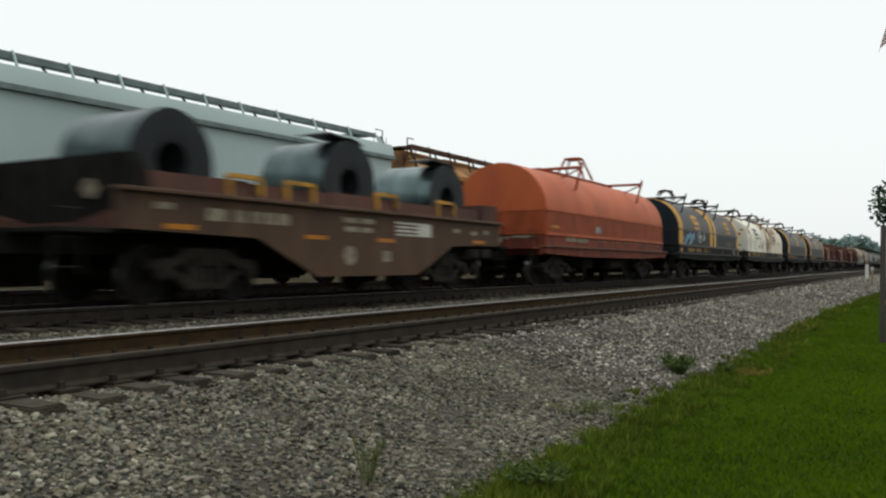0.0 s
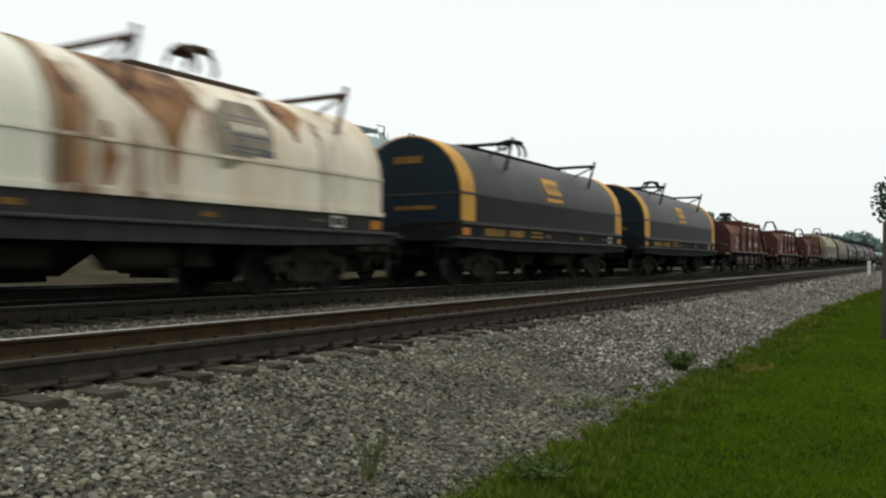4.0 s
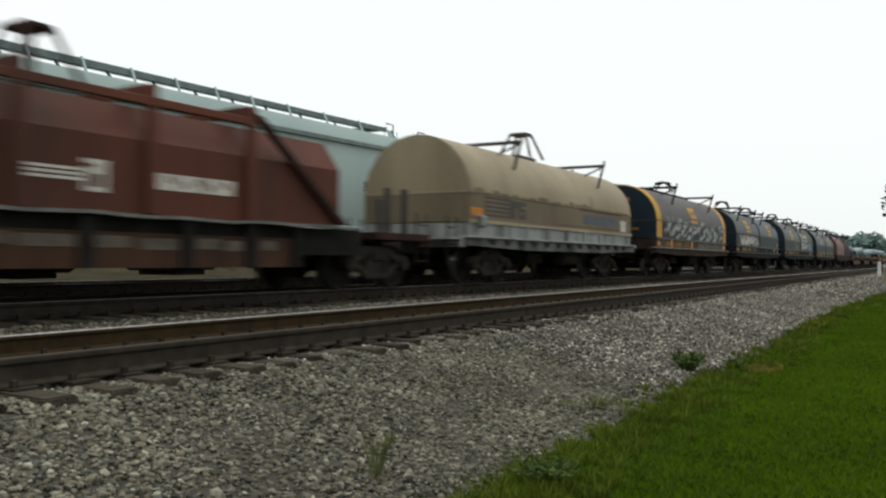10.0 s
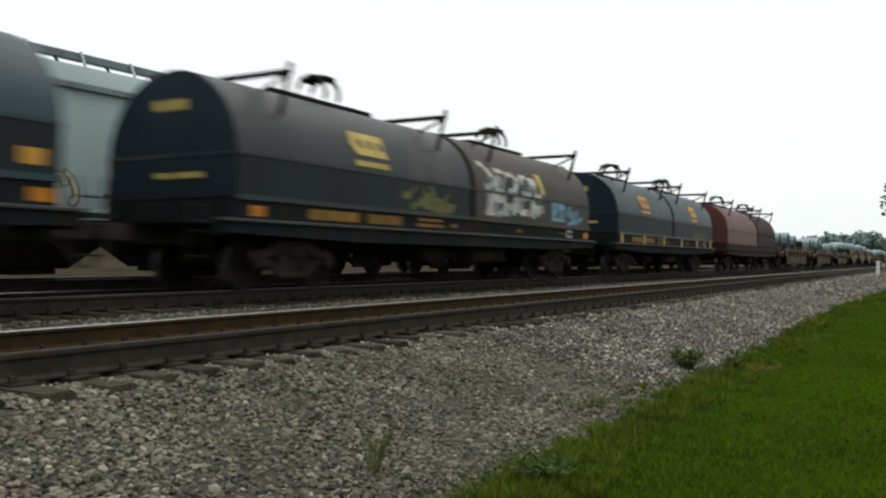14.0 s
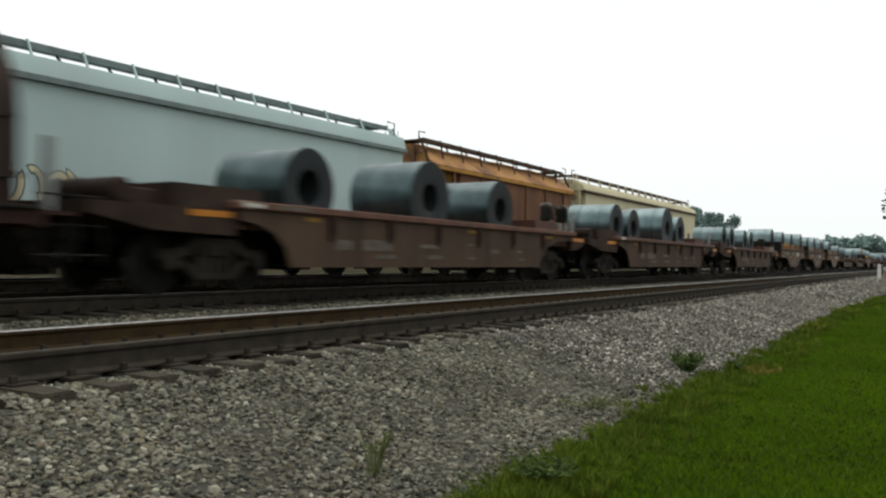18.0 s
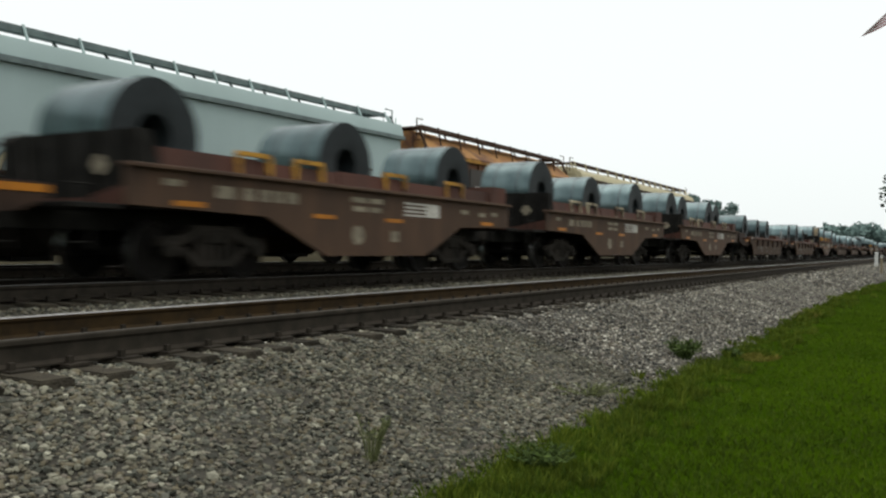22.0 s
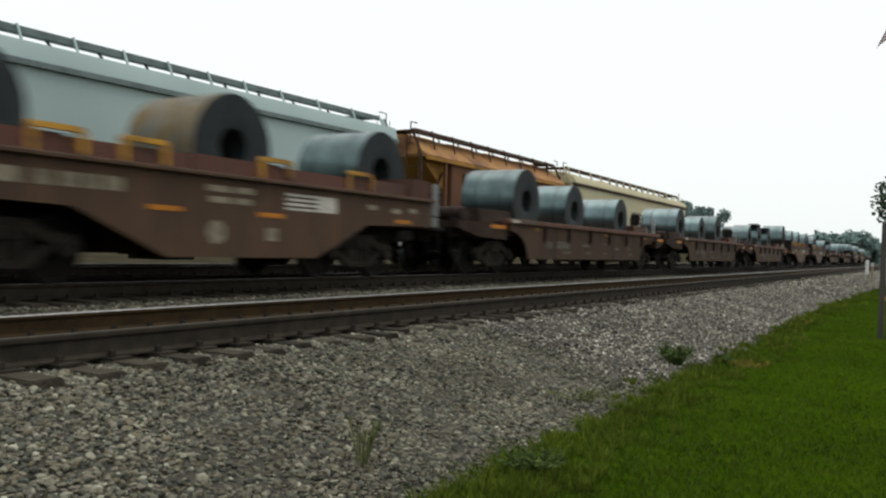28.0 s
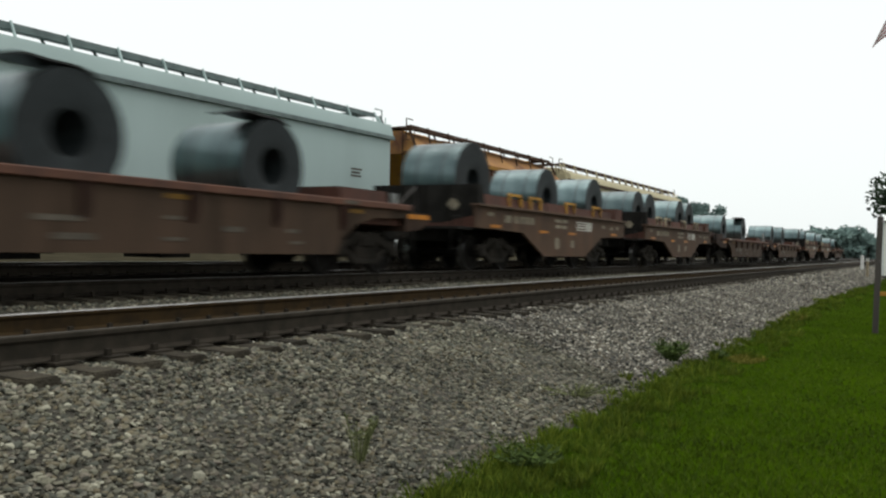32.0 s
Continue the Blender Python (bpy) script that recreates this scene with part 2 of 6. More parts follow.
    "strap": mat("dull_steel_strap", (0.10, 0.11, 0.115), rough=0.45, metal=0.6),
    "hopper_grey": mat("pale_grey_hopper_paint", (0.375, 0.468, 0.458), (0.320, 0.400, 0.390), rough=0.6, scale=0.45, fine=30, streak=8, spread=0.03, bump=0.0, grit=0.12),
    "hopper_trim": mat("grey_green_roofwalk_steel", (0.150, 0.190, 0.185), (0.105, 0.130, 0.130), rough=0.6),
    "hopper_cream": mat("cream_hopper_paint", (0.54, 0.485, 0.31), (0.47, 0.42, 0.27), rough=0.65, scale=0.7, fine=30, streak=6, spread=0.03, bump=0.0, grit=0.15),
    "hopper_yellow": mat("rusting_yellow_hopper_paint", (0.42, 0.215, 0.03), (0.30, 0.145, 0.03), rough=0.7, scale=1.2, streak=4, stain=(0.11, 0.05, 0.025), stain_at=0.6),
    "hopper_rust": mat("rusted_brown_hopper_paint", (0.14, 0.062, 0.028), (0.085, 0.038, 0.022), rough=0.75, scale=1.4, streak=3, stain=(0.28, 0.14, 0.035), stain_at=0.62),
    "rust_steel": mat("rusted_roofwalk_steel", (0.07, 0.04, 0.025), rough=0.8),
    "deck_rust": mat("oily_rusted_deck", (0.044, 0.027, 0.019), (0.022, 0.015, 0.012), rough=0.85, scale=2.5, spec=0.1),
    "rail_dark": mat("dark_rail_web", (0.036, 0.030, 0.023), (0.021, 0.018, 0.014), rough=0.9, fine=80, scale=6, spec=0.08, grit=0.6),
    "rail_side": mat("rusty_rail_web", (0.044, 0.028, 0.012), (0.026, 0.018, 0.010), rough=0.9, fine=80, scale=6, spec=0.08, grit=0.6),
    "rail_head": mat("polished_rail_head", (0.33, 0.33, 0.325), (0.21, 0.205, 0.20), rough=0.34, metal=0.9, scale=8, bump=0.02),
    "toned_head": mat("toned_down_rail_head", (0.085, 0.078, 0.064), (0.05, 0.045, 0.037), rough=0.6, metal=0.4, scale=8, bump=0.05),
    "tie": mat("creosoted_tie_wood", (0.052, 0.045, 0.033), (0.026, 0.023, 0.018), rough=0.95, scale=6, fine=45, bump=1.0, spread=0.4, spec=0.08),
    "ballast": mat("crushed_limestone_bed", (0.056, 0.052, 0.040), (0.032, 0.030, 0.024), rough=0.95, scale=9, fine=55, bump=1.0),
    "stones": island_mat("crushed_limestone", (0.028, 0.027, 0.020), (0.31, 0.302, 0.235), tones=(
        (0.22, (0.067, 0.070, 0.056)), (0.38, (0.110, 0.093, 0.059)), (0.52, (0.087, 0.087, 0.072)), (0.68, (0.137, 0.132, 0.096)),
        (0.80, (0.116, 0.100, 0.080)), (0.93, (0.186, 0.179, 0.133)), (0.985, (0.220, 0.212, 0.162)))),
    "pale_stones": island_mat("pale_crushed_limestone", (0.022, 0.021, 0.018), (0.56, 0.54, 0.46), tones=(
        (0.20, (0.050, 0.051, 0.048)), (0.36, (0.112, 0.094, 0.066)), (0.50, (0.094, 0.094, 0.086)), (0.66, (0.222, 0.208, 0.168)),
        (0.78, (0.150, 0.130, 0.110)), (0.91, (0.330, 0.312, 0.256)), (0.975, (0.42, 0.40, 0.335)))),
    "grass": mat("mown_grass", (0.028, 0.053, 0.0016), (0.019, 0.040, 0.001), rough=1.0, scale=0.5, fine=60, bump=0.5, spec=0.0),
    "blades": island_mat("grass_blades", (0.028, 0.058, 0.0018), (0.074, 0.108, 0.005)),
    "edge_blades": island_mat("yellowing_grass_blades", (0.042, 0.080, 0.003), (0.135, 0.165, 0.014)),
    "straw": island_mat("dry_grass_blades", (0.105, 0.105, 0.012), (0.190, 0.165, 0.028)),
    "weed": island_mat("weed_leaves", (0.030, 0.052, 0.011), (0.066, 0.098, 0.022)),
    "pale_weed": island_mat("pale_weed_leaves", (0.07, 0.085, 0.03), (0.13, 0.14, 0.06)),
    "leaf": island_mat("tree_leaves", (0.016, 0.034, 0.016), (0.040, 0.068, 0.036)),
    # leaves of far trees, distance haze mixed into the colour
    "hazed_leaf": island_mat("hazed_wood_leaves", (0.105, 0.160, 0.148), (0.165, 0.235, 0.215)),
    "dust": mat("dusty_yard_ground", (0.062, 0.055, 0.036), (0.028, 0.025, 0.017), rough=1.0, scale=0.5, fine=30, bump=0.6, spec=0.0),
    "bark": mat("grey_brown_bark", (0.09, 0.07, 0.055), rough=0.95, bump=0.6),
    "sign_wood": mat("dark_weathered_post_wood", (0.075, 0.066, 0.06), rough=0.9, scale=4, streak=8, bump=0.4),
    "sign_white": mat("white_sign_panel", (0.72, 0.74, 0.72), (0.66, 0.68, 0.66), rough=0.5, bump=0),
    "post_white": mat("white_post_paint", (0.6, 0.6, 0.57), (0.42, 0.42, 0.4), rough=0.7, scale=5),
    "flag_red": mat("red_flag_cloth", (0.34, 0.12, 0.13), rough=0.8, bump=0),
    "flag_white": mat("white_flag_cloth", (0.75, 0.73, 0.74), rough=0.8, bump=0),
    "flag_blue": mat("blue_flag_cloth", (0.03, 0.04, 0.16), rough=0.8, bump=0),
}

# ---- mesh helpers ----


def box(bm, x0, x1, y0, y1, z0, z1, bevel=0.0):
    vs = [bm.verts.new((x, y, z)) for x in (x0, x1) for y in (y0, y1) for z in (z0, z1)]
    fs = [bm.faces.new([vs[i] for i in q]) for q in ((0, 1, 3, 2), (4, 6, 7, 5), (0, 4, 5, 1), (2, 3, 7, 6), (0, 2, 6, 4), (1, 5, 7, 3))]
    if bevel:
        es = list({e for f in fs for e in f.edges})
        bmesh.ops.bevel(bm, geom=es, offset=bevel, segments=1, affect="EDGES")


def prism(bm, outline, lo, hi, axis="y", bevel=0.0):
    """A closed outline, pushed along one axis. axis y: points are (x, z); x: (y, z); z: (x, y)."""
    def at(p, s):
        return {"y": (p[0], s, p[1]), "x": (s, p[0], p[1]), "z": (p[0], p[1], s)}[axis]
    a, b = [bm.verts.new(at(p, lo)) for p in outline], [bm.verts.new(at(p, hi)) for p in outline]
    n = len(outline)
    fs = [bm.faces.new(a), bm.faces.new(list(reversed(b)))]
    for i in range(n):
        fs.append(bm.faces.new((a[i], b[i], b[(i + 1) % n], a[(i + 1) % n])))
    bmesh.ops.recalc_face_normals(bm, faces=fs)
    if bevel:
        bmesh.ops.bevel(bm, geom=list({e for f in fs[:2] for e in f.edges}), offset=bevel, segments=2, affect="EDGES")


def tube(bm, points, r, sides=6):
    """A round bar through the points."""
    pts = [Vector(p) for p in points]
    rings = []
    for i, p in enumerate(pts):
        d = (pts[min(i + 1, len(pts) - 1)] - pts[max(i - 1, 0)]).normalized()
        u = d.orthogonal().normalized() if abs(d.z) > 0.9 else d.cross(Vector((0, 0, 1))).normalized()
        w = d.cross(u)
        rings.append([bm.verts.new(p + r * (math.cos(a) * u + math.sin(a) * w)) for a in [2 * math.pi * k / sides for k in range(sides)]])
    for a, b in zip(rings, rings[1:]):
        for k in range(sides):
            bm.faces.new((a[k], a[(k + 1) % sides], b[(k + 1) % sides], b[k]))
    bm.faces.new(list(reversed(rings[0])))
    bm.faces.new(rings[-1])


def lathe(bm, profile, centre, axis="x", sides=32, closed=True):
    """Turns a profile of (radius, along) about an axis through centre."""
    rings = []
    for k in range(sides):
        a = 2 * math.pi * k / sides
        c, s = math.cos(a), math.sin(a)
        ring = []
        for r, t in profile:
            v = {"x": (t, r * c, r * s), "y": (r * c, t, r * s), "z": (r * c, r * s, t)}[axis]
            ring.append(bm.verts.new(Vector(centre) + Vector(v)))
        rings.append(ring)
    n = len(profile)
    fs = []
    for k in range(sides):
        a, b = rings[k], rings[(k + 1) % sides]
        for i in range(n if closed else n - 1):
            j = (i + 1) % n
            fs.append(bm.faces.new((a[i], b[i], b[j], a[j])))
    bmesh.ops.recalc_face_normals(bm, faces=fs)


def mesh_of(name, bm, material):
    me = bpy.data.meshes.new(name)
    bm.to_mesh(me)
    bm.free()
    me.polygons.foreach_set("use_smooth", [True] * len(me.polygons))
    me.set_sharp_from_angle(angle=radians(32))
    me.materials.append(material)
    return me


def part(name, bm, material, parent, label=""):
    ob = new(name, bm if isinstance(bm, bpy.types.Mesh) else mesh_of(name, bm, material))
    ob.parent = parent
    return tagged(ob, label)


def thing(name, label, category, group="", kind=""):
    return tagged(new(name), label, category, group, kind)


def solid(name, bm, material, label, category, kind="", group=""):
    return tagged(new(name, mesh_of(name, bm, material)), label, category, group, kind)


def joined(name, verts, faces, material, parent=None):
    me = bpy.data.meshes.new(name)
    me.from_pydata(verts, [], faces)
    me.materials.append(material)
    ob = new(name, me)
    ob.parent = parent
    return ob


def bar(parent, material, x, y0, y1, z0, z1, name="marking", proud=0.006):
    """A flat painted rectangle on a side that faces the camera."""
    bm = bmesh.new()
    box(bm, x, x + proud, y0, y1, z0, z1)
    return part(name, bm, material, parent)


# ---- the ground, the ballast and the three tracks ----
X_N, Z_N = -5.90, 0.81      # nearest track: middle, and height of the rail heads
X_T, Z_T = -10.30, 0.907    # the train's track
X_H, Z_H = -14.60, 0.977    # the siding
Z_Y = 0.56                  # rail heads of the lower yard tracks beyond
GAUGE = 1.53
TIE_STEP = 0.42
rng = np.random.default_rng(7)


def lerp(x, xs, ys):
    return float(np.interp(x, xs, ys))


def grass_z(y):
    return lerp(y, (-50, 14, 30, 60, 200), (0.0, 0.0, 0.12, 0.42, 0.55))


def edge_x(y):
    return lerp(y, (-50, 5, 9, 13, 20, 28, 40, 60, 100, 200), (-2.35, -2.44, -2.50, -2.46, -2.56, -2.46, -1.95, -1.2, 0.2, 2.0))


def ballast_z(x, y):
    e, g = edge_x(y), grass_z(y)
    xs = (-17.5, -16.2, -13.0, -9.4, -8.6, -7.6, -4.95, -4.80, -4.62, -4.40, e, e + 0.5)
    zs = (0.40, 0.74, 0.72, 0.672, 0.648, 0.566, 0.572, 0.578, 0.560, 0.520, g - 0.01, g - 0.12)
    return lerp(x, xs, zs)


ys_far = [-3000, -300, -60, -20, 0, 5, 10, 14, 20, 30, 45, 60, 90, 130, 200, 350, 700, 1500, 4500]
xs_far = [-3000, -600, -150, -60, -25, -10, 0, 10, 25, 60, 150, 600, 3000]
verts = [(x, y, grass_z(y) if x > -20 else 0.0) for y in ys_far for x in xs_far]
nx = len(xs_far)
faces = [(j * nx + i, j * nx + i + 1, (j + 1) * nx + i + 1, (j + 1) * nx + i) for j in range(len(ys_far) - 1) for i in range(nx - 1)]
ground = tagged(joined("ground", verts, faces, M["grass"]), "wide mown green lawn beside the railway", "lawn", kind="structure")

ys_b = [-25 + 0.5 * i for i in range(150)] + [50 + 2 * i for i in range(50)] + [150 + 12 * i for i in range(40)]
xs_b = [-17.5, -16.8, -16.2] + [-15.8 + 0.4 * i for i in range(21)] + [-7.5 + 0.25 * i for i in range(21)] + [-2.1]
verts, faces = [], []
for y in ys_b:
    for x in xs_b:
        x_ = x if x < -4.5 else -4.5 + (x + 4.5) * ((edge_x(y) + 0.35 + 4.5) / 2.4)
        z = ballast_z(x_, y) + 0.025 * noise.noise((x_ * 1.7, y * 1.7, 0)) + (0.02 * noise.noise((x_ * 5, y * 5, 3)) if y < 60 else 0)
        verts.append((x_, y, z))
nx = len(xs_b)
faces = [(j * nx + i, j * nx + i + 1, (j + 1) * nx + i + 1, (j + 1) * nx + i) for j in range(len(ys_b) - 1) for i in range(nx - 1)]
ballast = joined("ballast_bed", verts, faces, M["ballast"])
ballast.data.polygons.foreach_set("use_smooth", [True] * len(faces))
tagged(ballast, "grey crushed-stone bed under three railway tracks", "ballast", kind="structure")


def rail_outline(head, inner=1):
    base, web, top = 0.075, 0.012, 0.036
    if head:
        return [(inner * a, b) for a, b in ((-0.012, 0.176), (-0.010, 0.1855), (0.012, 0.1865), (0.026, 0.1845), (0.034, 0.179), (0.0365, 0.175), (0.030, 0.173))]
    return [(-base, 0), (-base, 0.012), (-web, 0.032), (-web, 0.128), (-top, 0.1495), (-top, 0.176), (-top + 0.008, 0.184), (top - 0.008, 0.184), (top, 0.176), (top, 0.1495), (web, 0.128), (web, 0.032), (base, 0.012), (base, 0)]


def track(name, label, x, z, near, count):
    tr = thing(name, label, "railway track", kind="structure")
    tr.location = (x, 0, z)
    for side in (-GAUGE / 2, GAUGE / 2):
        bm = bmesh.new()
        prism(bm, [(side + a, b - 0.186) for a, b in rail_outline(False)], -25, 600)
        rusty = x == X_N and side < 0
        rail = part("rail", bm, M["rail_side"] if rusty else M["rail_dark"], tr, "rusty brown steel rail" if rusty else "dark steel rail")
        bm = bmesh.new()
        prism(bm, [(side + a, b - 0.186) for a, b in rail_outline(True, -1 if side > 0 else 1)], -25, 600)
        # near rail shows no sky reflection; that is put into its head colour
        shiny = side < 0 or x < X_N - 1
        part("rail_head", bm, M["rail_head"] if shiny else M["toned_head"], rail, "shiny worn running surface" if shiny else "running surface toned down for missing reflection")
    shapes = []
    for k in range(4):
        bm = bmesh.new()
        ends = rng.uniform(-0.06, 0.05, 2)
        reach = 1.38 if x == X_T else 1.24
        prism(bm, [(-reach + ends[0], -0.115), (reach + ends[1], -0.115), (reach + ends[1], 0.115), (-reach + ends[0], 0.115)], -0.40, -0.200, "z", bevel=0.012)
        shapes.append(mesh_of("tie", bm, M["tie"]))
    for i in range(count):
        t = part("tie", shapes[i % 4], None, tr)
        t.location = (rng.uniform(-0.05, 0.05), near + i * TIE_STEP + rng.uniform(-0.03, 0.03), rng.uniform(-0.015, 0.01))
        t.rotation_euler = (0, 0, rng.uniform(-0.02, 0.02))
    # tie plates and spikes
    bm = bmesh.new()
    for i in range(min(count, 130)):
        y = near + i * TIE_STEP
        for side in (-GAUGE / 2, GAUGE / 2):
            box(bm, side - 0.17, side + 0.17, y - 0.09, y + 0.09, -0.203, -0.184)
            for sx in (-0.1, 0.1):
                box(bm, side + sx - 0.02, side + sx + 0.02, y - 0.06, y - 0.02, -0.19, -0.135)
    tagged(part("tie_plates", bm, M["rail_dark"], tr, "rusty tie plates and spikes"), kind="stuff")
    return tr


track("track_near", "empty railway track with rusty rails on dark wooden ties", X_N, Z_N, -3.0, 300)
track("track_middle", "railway track that carries the coil train", X_T, Z_T, 2.0, 160)
track("siding", "siding track with parked hopper cars", X_H, Z_H, 2.0, 120)
track("yard_track", "empty yard track beyond the siding", -20.2, Z_Y, 2.0, 90)
track("yard_track", "empty yard track beyond the siding", -27.0, Z_Y, 2.0, 60)
# bank beyond x = -60 is added to block bright sky below the cars
xs_y, ys_y = [-72, -64, -58, -30, -20, -17.4], [-25, 0, 10, 20, 40, 80, 150, 400]
joined_yard = joined("yard_ground", [(x, y, 2.6 if x < -60 else 0.34) for y in ys_y for x in xs_y],
                     [(j * 6 + i, j * 6 + i + 1, j * 6 + 7 + i, j * 6 + 6 + i) for j in range(7) for i in range(5)], M["dust"])
tagged(joined_yard, "dusty tan rail-yard ground with an added low bank", "ground", kind="structure")

# ---- running gear shared by all cars ----
SPEED = 12.85
TRAIN = []      # (thing, place along the track at the start)
LOADS = []      # (thing, place along the track at the start, height)
GEAR = {}


def gear_mesh(kind):
    if kind in GEAR:
        return GEAR[kind]
    bm = bmesh.new()
    if kind == "side_frame":
        prism(bm, [(-1.08, 0.50), (-1.02, 0.62), (-0.62, 0.66), (-0.42, 0.80), (0.42, 0.80), (0.62, 0.66), (1.02, 0.62), (1.08, 0.50), (0.72, 0.48), (0.52, 0.55), (0.34, 0.66), (-0.34, 0.66), (-0.52, 0.55), (-0.72, 0.48)], 0.98, 1.10, "x", bevel=0.015)
        prism(bm, [(-0.72, 0.46), (-0.38, 0.19), (0.38, 0.19), (0.72, 0.46), (0.60, 0.50), (0.32, 0.30), (-0.32, 0.30), (-0.60, 0.50)], 0.98, 1.10, "x", bevel=0.015)
        for y in (-0.31, 0.31):
            box(bm, 0.98, 1.10, y - 0.05, y + 0.05, 0.28, 0.68, 0.01)
    elif kind == "bolster":
        box(bm, -1.14, 1.14, -0.20, 0.20, 0.52, 0.74, 0.03)
        box(bm, -0.3, 0.3, -0.25, 0.25, 0.7, 0.82, 0.02)
    elif kind == "spring_nest":
        for y in (-0.16, 0, 0.16):
            tube(bm, [(1.04, y, 0.30), (1.04, y, 0.54)], 0.065, 8)
    elif kind == "brake_beam":
        box(bm, -0.9, 0.9, 0.38, 0.46, 0.32, 0.40)
    elif kind == "wheelset":
        for s in (-1, 1):
            x = s * 0.765
            prof = [(0.10, -0.07), (0.10, 0.07), (0.34, 0.03), (0.36, 0.065), (0.42, 0.065), (0.423, -0.05), (0.430, -0.055), (0.430, -0.075), (0.36, -0.07), (0.34, -0.02)]
            lathe(bm, [(r, t * s) for r, t in prof], (x, 0, 0), "x", 28)
        tube(bm, [(-1.16, 0, 0), (1.16, 0, 0)], 0.085, 12)
    elif kind == "bearing_cap":
        lathe(bm, [(0.0, 1.17), (0.09, 1.17), (0.12, 1.14), (0.12, 1.0), (0.0, 1.0)], (0, 0, 0), "x", 12, closed=False)
    elif kind == "coupler":
        prism(bm, [(-0.13, -0.95), (0.13, -0.95), (0.13, -0.3), (0.20, -0.22), (0.20, 0.02), (0.06, 0.06), (0.02, -0.1), (-0.1, -0.1), (-0.17, 0.0), (-0.20, -0.2), (-0.13, -0.3)], 0.74, 1.0, "z", bevel=0.02)
    elif kind == "air_hose":
        tube(bm, [(0.35, -0.5, 0.8), (0.36, -0.3, 0.6), (0.3, -0.05, 0.38), (0.18, 0.08, 0.36)], 0.025, 6)
    me = GEAR[kind] = mesh_of(kind, bm, M["wheel"] if kind == "wheelset" else M["truck"])
    if kind == "wheelset":
        me.materials.append(M["tread"])
        for p in me.polygons:
            if abs(p.normal.x) < 0.5 and math.hypot(p.center.y, p.center.z) > 0.40:
                p.material_index = 1
    return me


def add_truck(car, y):
    tr = part("truck", gear_mesh("bolster"), None, car, "dark cast-steel truck")
    tr.location = (0, y, 0)
    for turn in (0, 180):
        for kind in ("side_frame", "spring_nest", "brake_beam"):
            part(kind, gear_mesh(kind), None, tr).matrix_local = pose(0, 0, 0, 0, 0, turn)
        for dy in (-0.88, 0.88):
            part("bearing_cap", gear_mesh("bearing_cap"), None, tr).matrix_local = pose(0, dy, 0.44, 0, 0, turn)
    for dy in (-0.88, 0.88):
        w = part("wheelset", gear_mesh("wheelset"), None, tr)
        w.location = (0, dy, 0.423)


def running_gear(car, truck_y, end_y, shift=0.0):
    for s in (-1, 1):
        add_truck(car, s * truck_y + shift)
        c = part("coupler", gear_mesh("coupler"), None, car)
        c.matrix_local = pose(0, s * end_y, 0, 0, 0, 0 if s > 0 else 180)
        h = part("air_hose", gear_mesh("air_hose"), None, car)
        h.matrix_local = pose(0, s * (end_y - 0.15), 0, 0, 0, 0 if s > 0 else 180)
    bm = bmesh.new()
    box(bm, -0.33, 0.33, -end_y + 0.6, end_y - 0.6, 0.70, 1.02)
    part("center_sill", bm, M["black"], car)


def ladder(bm, x, y, z0, z1, width=0.42, axis="y"):
    for s in (-0.5, 0.5):
        p = (x, y + s * width) if axis == "y" else (x + s * width, y)
        tube(bm, [(*p, z0), (*p, z1)], 0.016, 5)
    z = z0 + 0.08
    while z < z1:
        a = (x, y - width / 2, z) if axis == "y" else (x - width / 2, y, z)
        b = (x, y + width / 2, z) if axis == "y" else (x + width / 2, y, z)
        tube(bm, [a, b], 0.014, 5)
        z += 0.36


def end_gear(car, y, s, material, brake=True):
    """Platform, steps, cut lever and brake wheel at one end; s is -1 at the leading end."""
    for x in (-1.28, 1.28):
        bm = bmesh.new()
        ladder(bm, x, y, 0.45, 1.5, 0.40)
        part("step_ladder", bm, material, car)
    bm = bmesh.new()
    tube(bm, [(-1.3, y + s * 0.3, 0.98), (-0.4, y + s * 0.3, 0.98), (-0.15, y + s * 0.45, 0.9)], 0.016, 5)
    part("cut_lever", bm, material, car)
    if brake:
        bm = bmesh.new()
        for x in (0.36, 0.62):
            box(bm, x - 0.025, x + 0.025, y - 0.025, y + 0.025, 1.0, 2.2)
        tube(bm, [(0.36, y, 2.2), (0.62, y, 2.2)], 0.02, 5)
        st = part("brake_stand", bm, M["grey_frame"], car)
        bm = bmesh.new()
        box(bm, 0.32, 0.66, y - 0.08, y + 0.10, 1.70, 2.14, 0.04)
        part("gear_housing", bm, material, st)
        bm = bmesh.new()
        lathe(bm, [(0.23, -0.016), (0.26, 0), (0.23, 0.016)], (0.49, y + s * 0.16, 1.95), "y", 18)
        for k in range(3):
            a = k * math.pi / 3
            tube(bm, [(0.49 - 0.23 * math.cos(a), y + s * 0.16, 1.95 - 0.23 * math.sin(a)), (0.49 + 0.23 * math.cos(a), y + s * 0.16, 1.95 + 0.23 * math.sin(a))], 0.012, 5)
        part("brake_wheel", bm, material, st)


def join_train(car, front, rear):
    TRAIN.append((car, (front + rear) / 2))
    return car


# ---- steel coils ----
COILS = {}


